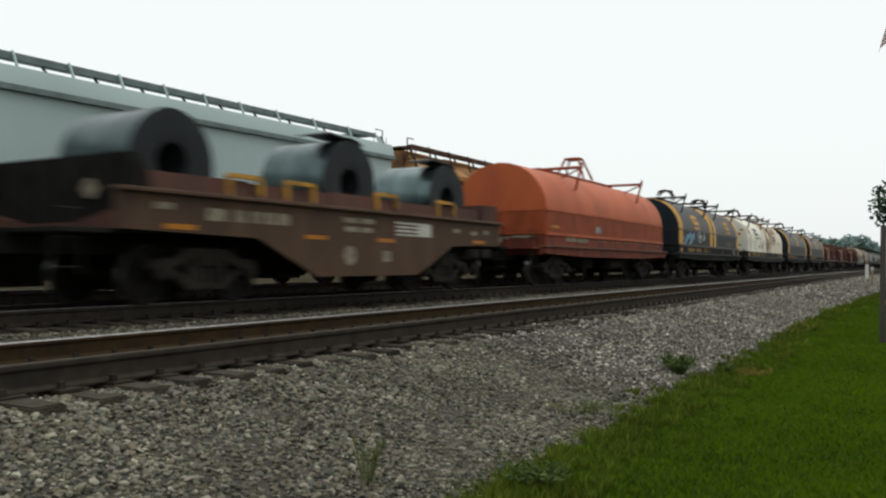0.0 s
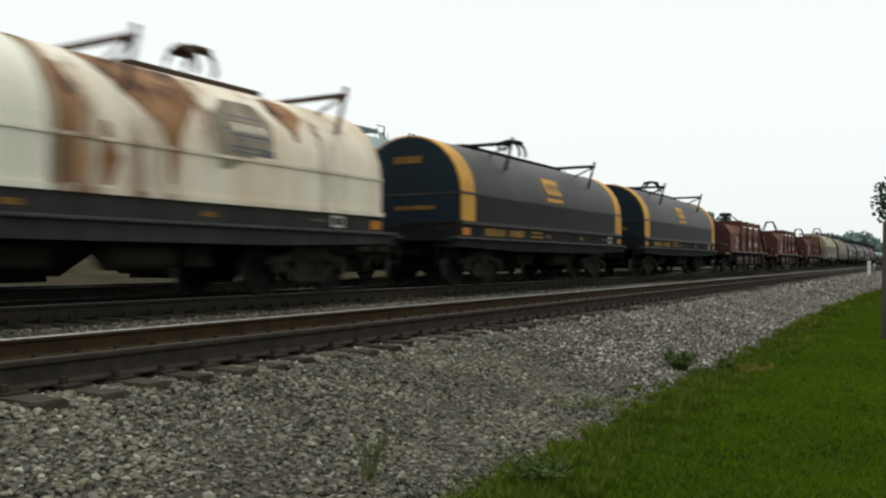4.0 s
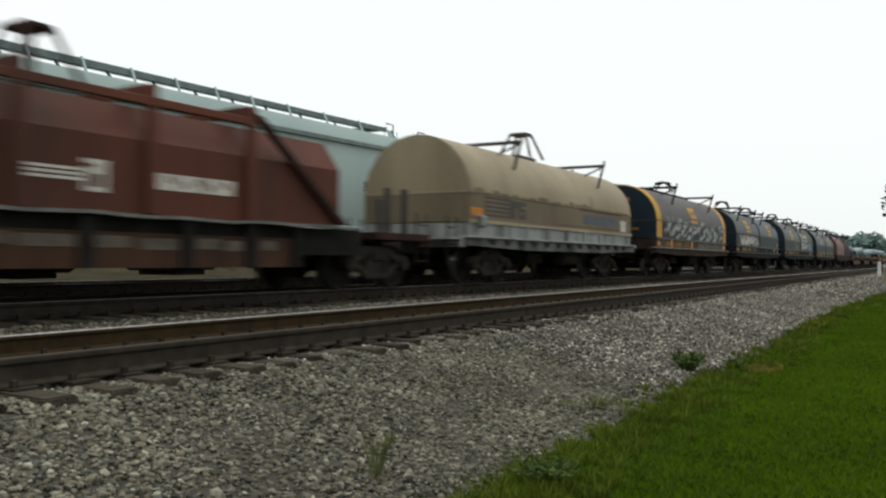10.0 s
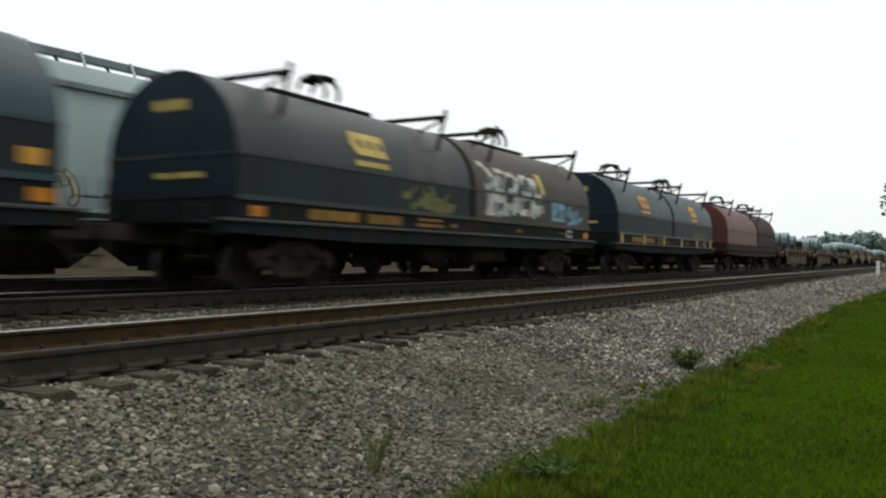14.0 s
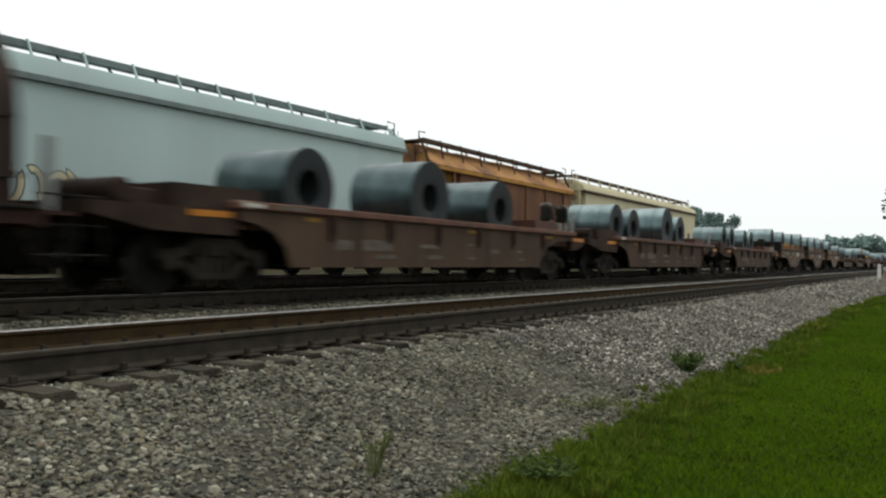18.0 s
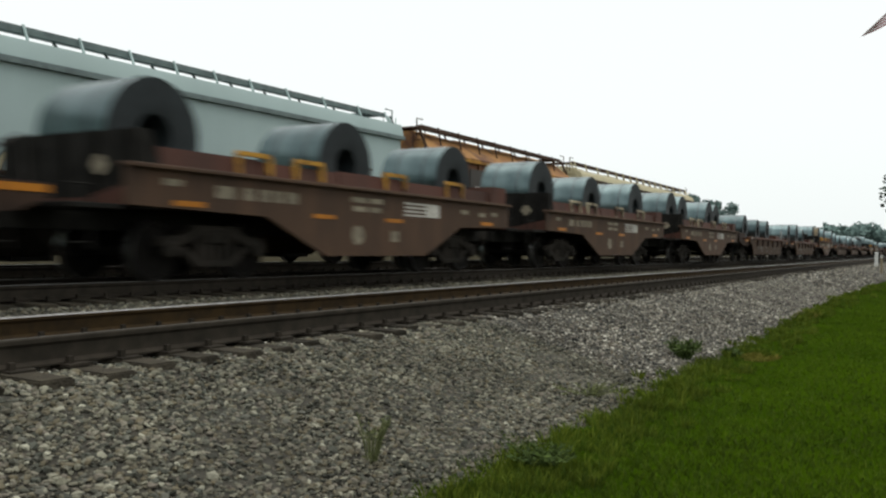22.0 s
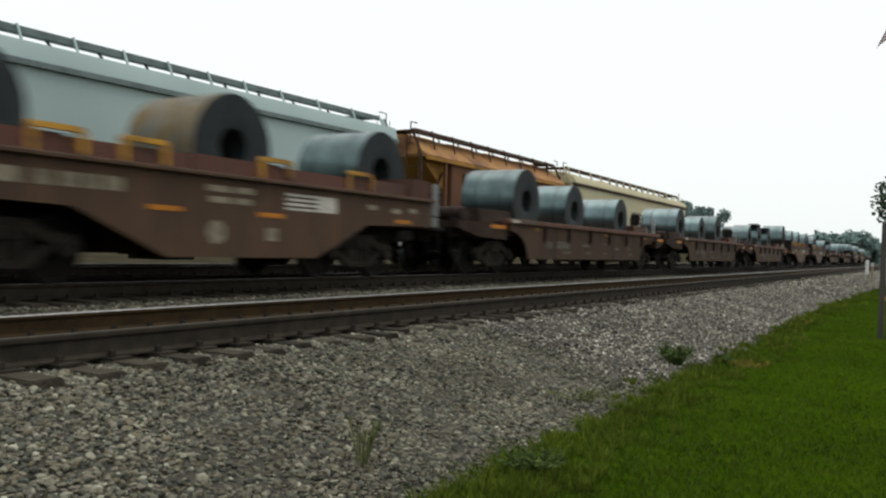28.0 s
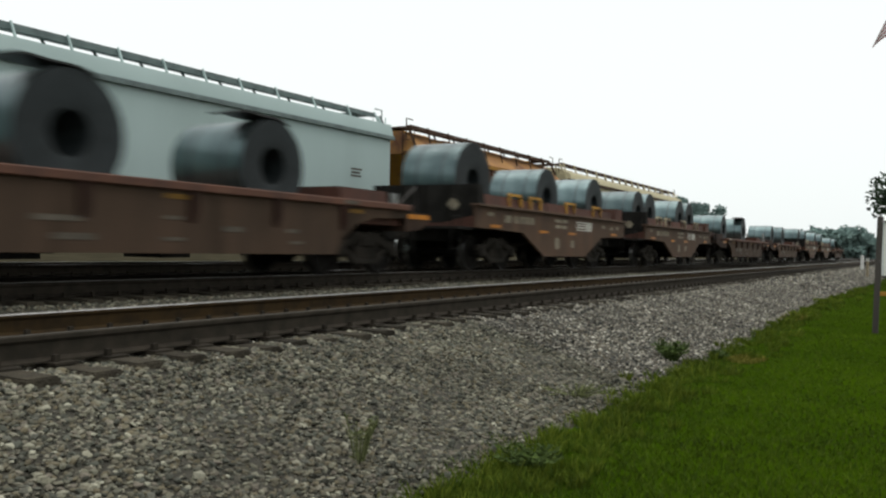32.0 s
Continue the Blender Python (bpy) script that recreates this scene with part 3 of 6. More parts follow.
def coil(at, r, width, base, finish="steel", wrap=False):
    """A steel coil with its eye across the car, at a place along the train, resting at a height over the rails."""
    key = (round(r, 2), round(width, 2), finish, wrap)
    label = {"steel": "grey hot-rolled steel coil lying across the car", "rusty_coil": "rust-dusted steel coil lying across the car"}[finish]
    if wrap:
        label = "grey steel coil with loose black wrapping on top"
    if key in COILS:
        c = copy_thing(COILS[key], Matrix())
    else:
        c = thing("steel_coil", label, "steel coil", "coils on the train")
        h = width / 2
        bm = bmesh.new()
        n = 56
        lathe(bm, [(0.31, -h + 0.02), (0.31, h - 0.02), (0.36, h - 0.006), (r - 0.001, h - 0.012), (r, h - 0.03), (r, -h + 0.03), (r - 0.001, -h + 0.012), (0.36, -h + 0.006)], (0, 0, 0), "x", n)
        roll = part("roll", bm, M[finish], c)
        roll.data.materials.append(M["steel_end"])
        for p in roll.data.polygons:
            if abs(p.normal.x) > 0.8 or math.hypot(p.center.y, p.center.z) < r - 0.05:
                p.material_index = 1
        for x in (-0.22 * width, 0.24 * width):
            bm = bmesh.new()
            lathe(bm, [(r + 0.001, x - 0.02), (r + 0.005, x - 0.02), (r + 0.005, x + 0.02), (r + 0.001, x + 0.02)], (0, 0, 0), "x", n)
            part("strap", bm, M["strap"], c)
        if wrap:
            bm = bmesh.new()
            pts = [(r * 1.02 * math.sin(a), r * 1.02 * math.cos(a)) for a in (0.45, 0.25, 0.1, 0.0)] + [(-0.35, r * 1.02), (-0.7, r * 1.05), (-0.95, r * 0.98)]
            prism(bm, pts + [(a, b + 0.03) for a, b in reversed(pts)], h * 0.30, h * 1.01, "x")
            part("loose_wrap", bm, M["wrap"], c, "flapping black wrapping sheet")
        COILS[key] = c
    LOADS.append((c, at, base + r))
    return c


# ---- open coil cars with fish-bellied sides ----


def open_car(bracket):
    car = thing("open_coil_car", "brown open coil car with fish-bellied sides and load brackets", "coil car", "coil cars of the train")
    h = 5.5
    running_gear(car, h - 1.95, h + 1.42)
    for s in (-1, 1):
        bm = bmesh.new()
        x0, x1 = (1.44, 1.50) if s > 0 else (-1.50, -1.44)
        prism(bm, [(-h, 1.50), (h, 1.50), (h, 1.02), (3.2, 0.96), (1.75, 0.36), (-1.45, 0.36), (-2.9, 0.96), (-h, 1.02)], x0, x1, "x")
        side = part("side_plate", bm, M["brown"], car)
        bm = bmesh.new()
        xa, xb = (1.36, 1.60) if s > 0 else (-1.60, -1.36)
        box(bm, xa, xb, -h, h, 1.50, 1.56, 0.01)
        part("top_flange", bm, M["brown"], side)
    # marks on the camera's side
    for y0, y1 in ((-3.95, -3.6), (-3.4, -3.2), (-3.05, -2.85), (-2.75, -2.55), (-2.45, -2.2)):
        bar(car, M["dim_mark"], 1.502, y0, y1, 1.18, 1.36)
    for y0, y1, z in ((-0.75, -0.3, 1.30), (-0.2, 0.2, 1.30), (-0.7, -0.3, 1.14), (-0.2, 0.15, 1.14), (3.2, 3.5, 1.25), (4.0, 4.3, 1.22), (4.6, 4.9, 1.25), (-4.9, -4.6, 1.30)):
        bar(car, M["dim_mark"], 1.502, y0, y1, z, z + 0.09)
    for k in range(4):
        bar(car, M["mark"], 1.502, 0.95, 1.95, 1.12 + 0.075 * k, 1.16 + 0.075 * k, "stripe")
    bar(car, M["mark"], 1.504, 1.75, 2.25, 1.12, 1.385, "emblem")
    bm = bmesh.new()
    lathe(bm, [(0.0, 1.503), (0.17, 1.503), (0.17, 1.509), (0.0, 1.509)], (0, -0.55, 0.72), "x", 16, closed=False)
    part("emblem", bm, M["dim_mark"], car)
    bar(car, M["dim_mark"], 1.502, 0.5, 0.75, 0.62, 0.82)
    for y in (-4.45, -1.5, 0.6, 4.4):
        bar(car, M["amber"], 1.502, y - 0.28, y + 0.28, 1.035 if abs(y) > 2 else 0.98, 1.11 if abs(y) > 2 else 1.05, "reflector")
    # sloping trough walls between the loads
    for k in range(5):
        y0 = -h + 0.7 + k * 1.98
        for s in (-1, 1):
            bm = bmesh.new()
            prism(bm, [(s * 1.36, 1.02), (s * 1.40, 1.02), (s * 1.28, 1.83 - 0.03 * (k % 2)), (s * 1.22, 1.83 - 0.03 * (k % 2))], y0, y0 + 1.94, "y")
            part("trough_wall", bm, M["trough"], car)
    bm = bmesh.new()
    prism(bm, [(-1.43, 1.02), (1.43, 1.02), (1.43, 1.30), (0.55, 1.12), (-0.55, 1.12), (-1.43, 1.30)], -h + 0.1, h - 0.1, "y")
    part("trough_floor", bm, M["trough"], car)
    for y in (-3.0, -1.7, 0.9, 3.2):
        for s in (-1, 1):
            bm = bmesh.new()
            prism(bm, [(y - 0.38, 1.58), (y - 0.38, 1.88), (y - 0.33, 1.93), (y + 0.33, 1.93), (y + 0.38, 1.88), (y + 0.38, 1.60), (y + 0.30, 1.60), (y + 0.30, 1.86), (y - 0.30, 1.86), (y - 0.30, 1.58)], s * 1.31 - 0.04, s * 1.31 + 0.04, "x")
            part("load_bar", bm, bracket, car, "coil restraint bracket")
    # end bulkheads
    bm = bmesh.new()
    prism(bm, [(-h + 0.20, 0.98), (-h + 0.20, 2.02), (-h + 0.42, 2.02), (-h + 0.62, 1.5), (-h + 0.62, 0.98)], -1.43, 1.43, "x")
    bulk = part("bulkhead", bm, M["black"], car, "dark ribbed end wall")
    for k in range(5):
        x = -1.3 + 0.65 * k
        bm = bmesh.new()
        box(bm, x - 0.04, x + 0.04, -h + 0.12, -h + 0.20, 1.0, 2.0)
        part("rib", bm, M["black"], bulk)
    bm = bmesh.new()
    prism(bm, [(0.68, 1.55), (0.78, 1.42), (0.90, 1.42), (1.00, 1.55), (0.90, 1.68), (0.78, 1.68)], -h + 0.108, -h + 0.116, "y")
    part("placard", bm, M["dim_mark"], bulk, "white diamond placard")
    bm = bmesh.new()
    prism(bm, [(h + 0.05, 0.98), (h + 0.05, 1.95), (h - 0.6, 1.95), (h - 0.75, 1.5), (h - 0.75, 0.98)], -1.40, 1.40, "x")
    part("bulkhead", bm, M["trough"], car)
    for y0, y1 in ((-h - 0.75, -h - 0.02), (h + 0.1, h + 0.6)):
        bm = bmesh.new()
        box(bm, -1.45, 1.45, y0, y1, 0.95, 1.02, 0.01)
        part("end_platform", bm, M["black"], car)
    end_gear(car, -h - 0.55, -1, M["black"], False)
    end_gear(car, h + 0.45, 1, M["black"], False)
    return car


# ---- low coil cars with a deep side sill ----


def low_car(wheel_at):
    """wheel_at: the end that carries the hand brake, -1 leading, 1 trailing, 0 out of sight."""
    car = thing("low_coil_car", "dusty brown low coil car with ribbed deep side sills", "coil car", "coil cars of the train")
    h = 6.55
    running_gear(car, h - 0.375, h + 2.1, -0.475)
    for s in (-1, 1):
        x0, x1 = (1.43, 1.48) if s > 0 else (-1.48, -1.43)
        bm = bmesh.new()
        prism(bm, [(-h, 1.24), (h, 1.24), (h, 1.10), (h - 1.15, 1.06), (h - 1.7, 0.92), (h - 2.1, 0.68), (h - 2.3, 0.38), (-h + 1.15, 0.38), (-h + 1.02, 0.68), (-h + 0.75, 0.90), (-h + 0.4, 1.02), (-h, 1.08)], x0, x1, "x")
        side = part("side_sill", bm, M["rustside"], car)
        bm = bmesh.new()
        xa, xb = (1.28, 1.56) if s > 0 else (-1.56, -1.28)
        box(bm, xa, xb, -h - 0.05, h + 0.05, 1.24, 1.36, 0.015)
        part("top_flange", bm, M["flange"], side, "worn red-brown deck edge")
        for k in range(6):
            y = -4.4 + k * 1.76
            bm = bmesh.new()
            xa, xb = (1.48, 1.55) if s > 0 else (-1.55, -1.48)
            prism(bm, [(xa if s > 0 else xb, 1.24), (xb if s > 0 else xa, 1.24), (xb if s > 0 else xa, 0.95), (xa if s > 0 else xb, 0.80)], y - 0.06, y + 0.06, "y")
            part("gusset", bm, M["oxide_dark"], side)
    for y0, y1, z, dz in ((-4.25, -3.82, 0.68, 0.17), (-3.48, -2.55, 0.68, 0.19), (-3.08, -2.46, 0.54, 0.07), (-1.55, -0.9, 0.76, 0.07), (-1.28, -0.7, 0.54, 0.08), (0.4, 0.7, 0.84, 0.05), (0.35, 0.75, 0.55, 0.05), (1.5, 1.9, 0.70, 0.08), (2.9, 3.2, 0.72, 0.06), (3.0, 3.3, 0.54, 0.05)):
        bar(car, M["fade"], 1.482, y0, y1, z, z + dz)
    for y in (-4.9, 0.6, 4.8):
        bar(car, M["dull_yellow"], 1.484, y - 0.2, y + 0.2, 1.12, 1.19, "reflector")
    bm = bmesh.new()
    prism(bm, [(-1.28, 1.30), (-1.28, 0.95), (1.28, 0.95), (1.28, 1.30), (1.1, 1.30), (0.5, 1.02), (-0.5, 1.02), (-1.1, 1.30)], -h, h, "y")
    part("trough", bm, M["trough"], car)
    for y0, y1, z in ((-h - 0.9, -h + 0.9, 1.58), (h - 1.7, h - 0.1, 1.62)):
        bm = bmesh.new()
        prism(bm, [(-1.12, 1.05), (1.12, 1.05), (1.05, z), (-1.05, z)], y0, y1, "y", bevel=0.02)
        part("end_cradle", bm, M["trough"] if y0 > 0 else M["deck_rust"], car, "rusty end cradle box")
    for s, reach, stand in ((-1, 2.55, 2.40), (1, 0.95, 0.35)):
        bm = bmesh.new()
        prism(bm, [(s * (h + 0.02), 1.22), (s * (h + reach), 1.22), (s * (h + reach), 1.06), (s * (h + 0.6 * reach), 0.88), (s * (h + 0.02), 0.84)], -1.42, 1.42, "x")
        plat = part("end_platform", bm, M["deck_rust"], car, "rusty end deck")
        if s < 0:
            for x in (-0.9, -0.3, 0.3, 0.9):
                bm = bmesh.new()
                box(bm, x - 0.07, x + 0.07, -h - 1.55, -h - 1.15, 1.22, 1.46, 0.02)
                part("deck_block", bm, M["deck_rust"], plat)
            bm = bmesh.new()
            lathe(bm, [(0.0, -0.1), (0.15, -0.1), (0.17, -0.07), (0.17, 1.17), (0.15, 1.2), (0.0, 1.2)], (0, -h - 1.85, 1.39), "x", 14, closed=False)
            part("drum", bm, M["umber_red"], plat, "rusty drum lying on the end deck")
        bar(plat, M["amber"], 1.424, s * (h + 0.52) - 0.40, s * (h + 0.52) + 0.40, 1.10, 1.19, "reflector")
        end_gear(car, s * (h + stand), s, M["black"], s == wheel_at)
        # pale upright stakes on the end deck
        for x, y, top in ((0.95, 2.75, 1.98), (-0.2, 1.95, 1.98)) if s < 0 else ((0.9, 0.38, 1.62), (0.3, 0.62, 1.60)):
            if s != wheel_at or x > 0.5:
                bm = bmesh.new()
                box(bm, x - 0.05, x + 0.05, s * (h + y) - 0.06, s * (h + y) + 0.06, 1.2 if y < reach else 1.0, top, 0.008)
                part("stake", bm, M["grey_frame"], plat)
    bm = bmesh.new()
    tube(bm, [(1.32, h - 0.15, 1.36), (1.2, h + 0.75, 1.78), (1.2, h + 0.80, 1.22)], 0.018, 6)
    part("corner_brace", bm, M["umber"], car, "pale bent corner brace")
    for y0, y1 in ((-h - 0.02, -h + 0.42), (-h + 0.7, -h + 1.5), (h - 2.2, h - 1.8)):
        bar(car, M["mark"] if y0 < -h else M["fade"], 1.562, y0, y1, 1.27, 1.33, "worn_patch", 0.004)
    return car

# ---- hooded coil cars ----


def arch(half, z0, eave, top, n=14, power=2.0):
    """Outline of a round-topped hood as points (x, z)."""
    pts = [(-half, z0), (half, z0)]
    for k in range(n + 1):
        a = math.pi * k / n
        c, s = math.cos(a), math.sin(a)
        pts.append((half * math.copysign(abs(c) ** (2 / power), c), eave + (top - eave) * abs(s) ** (2 / power)))
    return pts


def yoke(hood, y, z, material, round_top=True):
    bm = bmesh.new()
    for dy in (-0.20, 0.20):
        if round_top:
            pts = [(0.36 * math.cos(a), y + dy, z + 0.08 + 0.40 * max(0, math.sin(a)) + (0.12 * math.sin(a) if math.sin(a) < 0 else 0)) for a in [-0.5 + k * (math.pi + 1.0) / 12 for k in range(13)]]
        else:
            pts = [(0.5, y + dy * 2.2, z - 0.06), (0.24, y + dy, z + 0.62), (-0.24, y + dy, z + 0.62), (-0.5, y + dy * 2.2, z - 0.06)]
        tube(bm, pts, 0.04, 6)
    if round_top:
        for x in (-0.2, 0.2):
            box(bm, x - 0.10, x + 0.10, y - 0.22, y + 0.22, z + 0.38, z + 0.48, 0.04)
        box(bm, -0.14, 0.14, y - 0.16, y + 0.16, z + 0.44, z + 0.50, 0.02)
    else:
        box(bm, -0.26, 0.26, y - 0.22, y + 0.22, z + 0.60, z + 0.68, 0.02)
    return part("lifting_yoke", bm, material, hood)


def guide(hood, y, half, top, material):
    """Stacking guide: a bar across the hood's top between two flared stakes."""
    bm = bmesh.new()
    tube(bm, [(-half - 0.02, y, top + 0.06), (half + 0.02, y, top + 0.06)], 0.05, 6)
    bar_ = part("stacking_guide", bm, material, hood)
    for s in (-1, 1):
        bm = bmesh.new()
        prism(bm, [(s * (half + 0.04), top + 0.20), (s * (half - 0.01), top + 0.20), (s * (half * 0.86 - 0.03), top - 0.62), (s * (half * 0.86 + 0.03), top - 0.62)], y - 0.035, y + 0.035, "y")
        part("stake", bm, material, bar_)
        bm = bmesh.new()
        tube(bm, [(s * (half - 0.05), y, top + 0.02), (s * half * 0.55, y, top - 0.22)], 0.028, 5)
        part("brace", bm, material, bar_)


TOPS = {}       # crown height of each round hood


def hood_shape(car, y0, y1, material, label, trim, z0=1.40, eave=2.05, top=3.42, half=1.42, bands=None, round_top=True, beam=0.45, lower=None):
    bm = bmesh.new()
    prism(bm, arch(half, z0, eave, top), y0, y1, "y", bevel=0.025)
    hood = part("hood", bm, material, car, label)
    TOPS[hood.name] = top
    # seam, foot and end frame stand proud of the skin
    bm = bmesh.new()
    for s in (-1, 1):
        box(bm, s * half - 0.02, s * half + 0.02, y0 + 0.02, y1 - 0.02, eave + 0.0, eave + 0.05)
        box(bm, s * half - 0.035, s * half + 0.035, y0, y1, z0 - 0.02, z0 + 0.06)
    box(bm, -half, half, y0 - 0.02, y0 + 0.02, eave, eave + 0.05)
    part("seam", bm, material, hood)
    if bands:
        for a in (y0 + 0.02, y1 - 0.62):
            bm = bmesh.new()
            outer = [(x * 1.008 if abs(x) > 0.01 else x, z + 0.012 if z > eave + 0.2 else z) for x, z in arch(half, z0 + 0.02, eave, top)]
            prism(bm, outer, a, a + 0.60, "y")
            part("band", bm, bands, hood, "yellow end band" if bands is M["yellow"] else "bleached peach-yellow end band")
    # lower panels: less faded paint, with shade of upright sides in the colour
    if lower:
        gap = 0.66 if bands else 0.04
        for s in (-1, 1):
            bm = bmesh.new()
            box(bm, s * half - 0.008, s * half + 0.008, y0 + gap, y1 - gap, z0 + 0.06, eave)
            part("lower_panel", bm, lower, hood, "less faded lower panel, darkened as if in shade")
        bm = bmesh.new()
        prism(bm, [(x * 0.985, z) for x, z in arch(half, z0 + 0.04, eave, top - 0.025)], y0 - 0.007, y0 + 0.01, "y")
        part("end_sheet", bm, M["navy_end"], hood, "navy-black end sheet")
    mid, span = (y0 + y1) / 2, (y1 - y0)
    bm = bmesh.new()
    box(bm, -0.22, 0.22, mid - beam * span / 2, mid + beam * span / 2, top - 0.06, top + 0.09, 0.02)
    part("lifting_beam", bm, trim, hood)
    yoke(hood, mid, top + 0.08, trim, round_top)
    inset = 1.15 if span < 8 else span * 0.235
    guide(hood, y0 + inset, half, top, trim)
    guide(hood, y1 - inset, half, top, trim)
    return hood


def hood_face(z, eave=2.05, top=3.42, half=1.42):
    """How far the skin of a round hood stands out at a height."""
    if z <= eave:
        return half
    return half * math.sqrt(max(0.0, 1 - ((z - eave) / (top - eave)) ** 2))


def patch(hood, material, outline, name="emblem", lift=0.012, eave=2.05, half=1.42, label=""):
    """A painted patch that follows the hood's skin: outline rows (y0, y1, z) from low to high."""
    bm = bmesh.new()
    top = TOPS.get(hood.name, 3.42)
    rows = []
    for (a0, a1, za), (b0, b1, zb) in zip(outline, outline[1:]):
        steps = max(1, int((zb - za) / 0.08))
        for k in range(steps):
            f = k / steps
            rows.append((a0 + (b0 - a0) * f, a1 + (b1 - a1) * f, za + (zb - za) * f))
    rows.append(outline[-1])
    outer = [[bm.verts.new((hood_face(z, eave, top, half) + lift, y, z + lift * 0.6)) for y in (y0, y1)] for y0, y1, z in rows]
    inner = [[bm.verts.new((hood_face(z, eave, top, half) - 0.01, y, z - 0.005)) for y in (y0, y1)] for y0, y1, z in rows]
    for a, b in zip(outer, outer[1:]):
        bm.faces.new((a[0], a[1], b[1], b[0]))
    for i in (0, 1):
        for a, b, c, d in zip(outer, outer[1:], inner, inner[1:]):
            bm.faces.new((a[i], b[i], d[i], c[i]))
    for a, c in ((outer[0], inner[0]), (outer[-1], inner[-1])):
        bm.faces.new((a[0], a[1], c[1], c[0]))
    bmesh.ops.recalc_face_normals(bm, faces=bm.faces[:])
    return part(name, bm, material, hood, label)


def logo(hood, y, colour, size=1.0, line=True):
    """The railroad's emblem as plain shapes: a broad slanted block over a bar."""
    w, z = 0.9 * size, 2.36
    patch(hood, colour, [(y - w * 0.45, y + w * 0.62, z), (y - w * 0.62, y + w * 0.5, z + 0.18 * size), (y - w * 0.55, y + w * 0.6, z + 0.42 * size)], label="emblem block")
    ink = hood.data.materials[0]
    for k in range(3):
        a = y - w * 0.36 + k * w * 0.33
        patch(hood, ink, [(a, a + w * 0.16, z + 0.14 * size), (a - w * 0.03, a + w * 0.13, z + 0.29 * size)], "emblem_slit", lift=0.018)
    if line:
        patch(hood, colour, [(y - w * 0.55, y + w * 0.62, z - 0.20), (y - w * 0.55, y + w * 0.62, z - 0.10)], "stripe")


def sprayed(hood, y0, y1, z0, z1, material, seed, density=1.0, fat=1.0):
    """Graffiti as a run of loose slanting strokes with no letters in it."""
    r = random.Random(seed)
    bm = bmesh.new()
    y = y0
    while y < y1:
        w = r.uniform(0.05, 0.13) * fat
        kind = r.random()
        za, zb = z0 + r.uniform(0, 0.5) * (z1 - z0) / fat, z1 - r.uniform(0, 0.55) * (z1 - z0) / fat
        lean = r.uniform(-0.25, 0.35)
        steps = 5
        strips = [[(y + lean * f, za + (zb - za) * f, w) for f in [k / steps for k in range(steps + 1)]]]
        if kind > 0.35:
            zc = r.uniform(z0, z1 - 0.15)
            strips.append([(y + f * 0.35, zc + 0.10 * math.sin(f * 5 + seed), 0.30) for f in (0, 0.5, 1)])
        for st in strips:
            prev = None
            for yy, z, ww in st:
                x = hood_face(z, top=TOPS[hood.name]) + 0.014
                cur = (bm.verts.new((x, yy, z)), bm.verts.new((x, yy + ww, z)))
                if prev:
                    if cur[0].co.z - prev[0].co.z > 0.02:
                        bm.faces.new((prev[0], prev[1], cur[1], cur[0]))
                    else:
                        a, b = bm.verts.new((x, yy - 0.17, z - 0.07)), bm.verts.new((x, yy - 0.17, z + 0.07))
                        c, d = bm.verts.new((x, yy + 0.05, z + 0.07)), bm.verts.new((x, yy + 0.05, z - 0.07))
                        bm.faces.new((a, d, c, b))
                prev = cur
        y += w + r.uniform(0.08, 0.26) / density
    loose = [v for v in bm.verts if not v.link_faces]
    bmesh.ops.delete(bm, geom=loose, context="VERTS")
    return tagged(part("graffiti", bm, material, hood, "faded spray-painted scrawl"), kind="stuff")


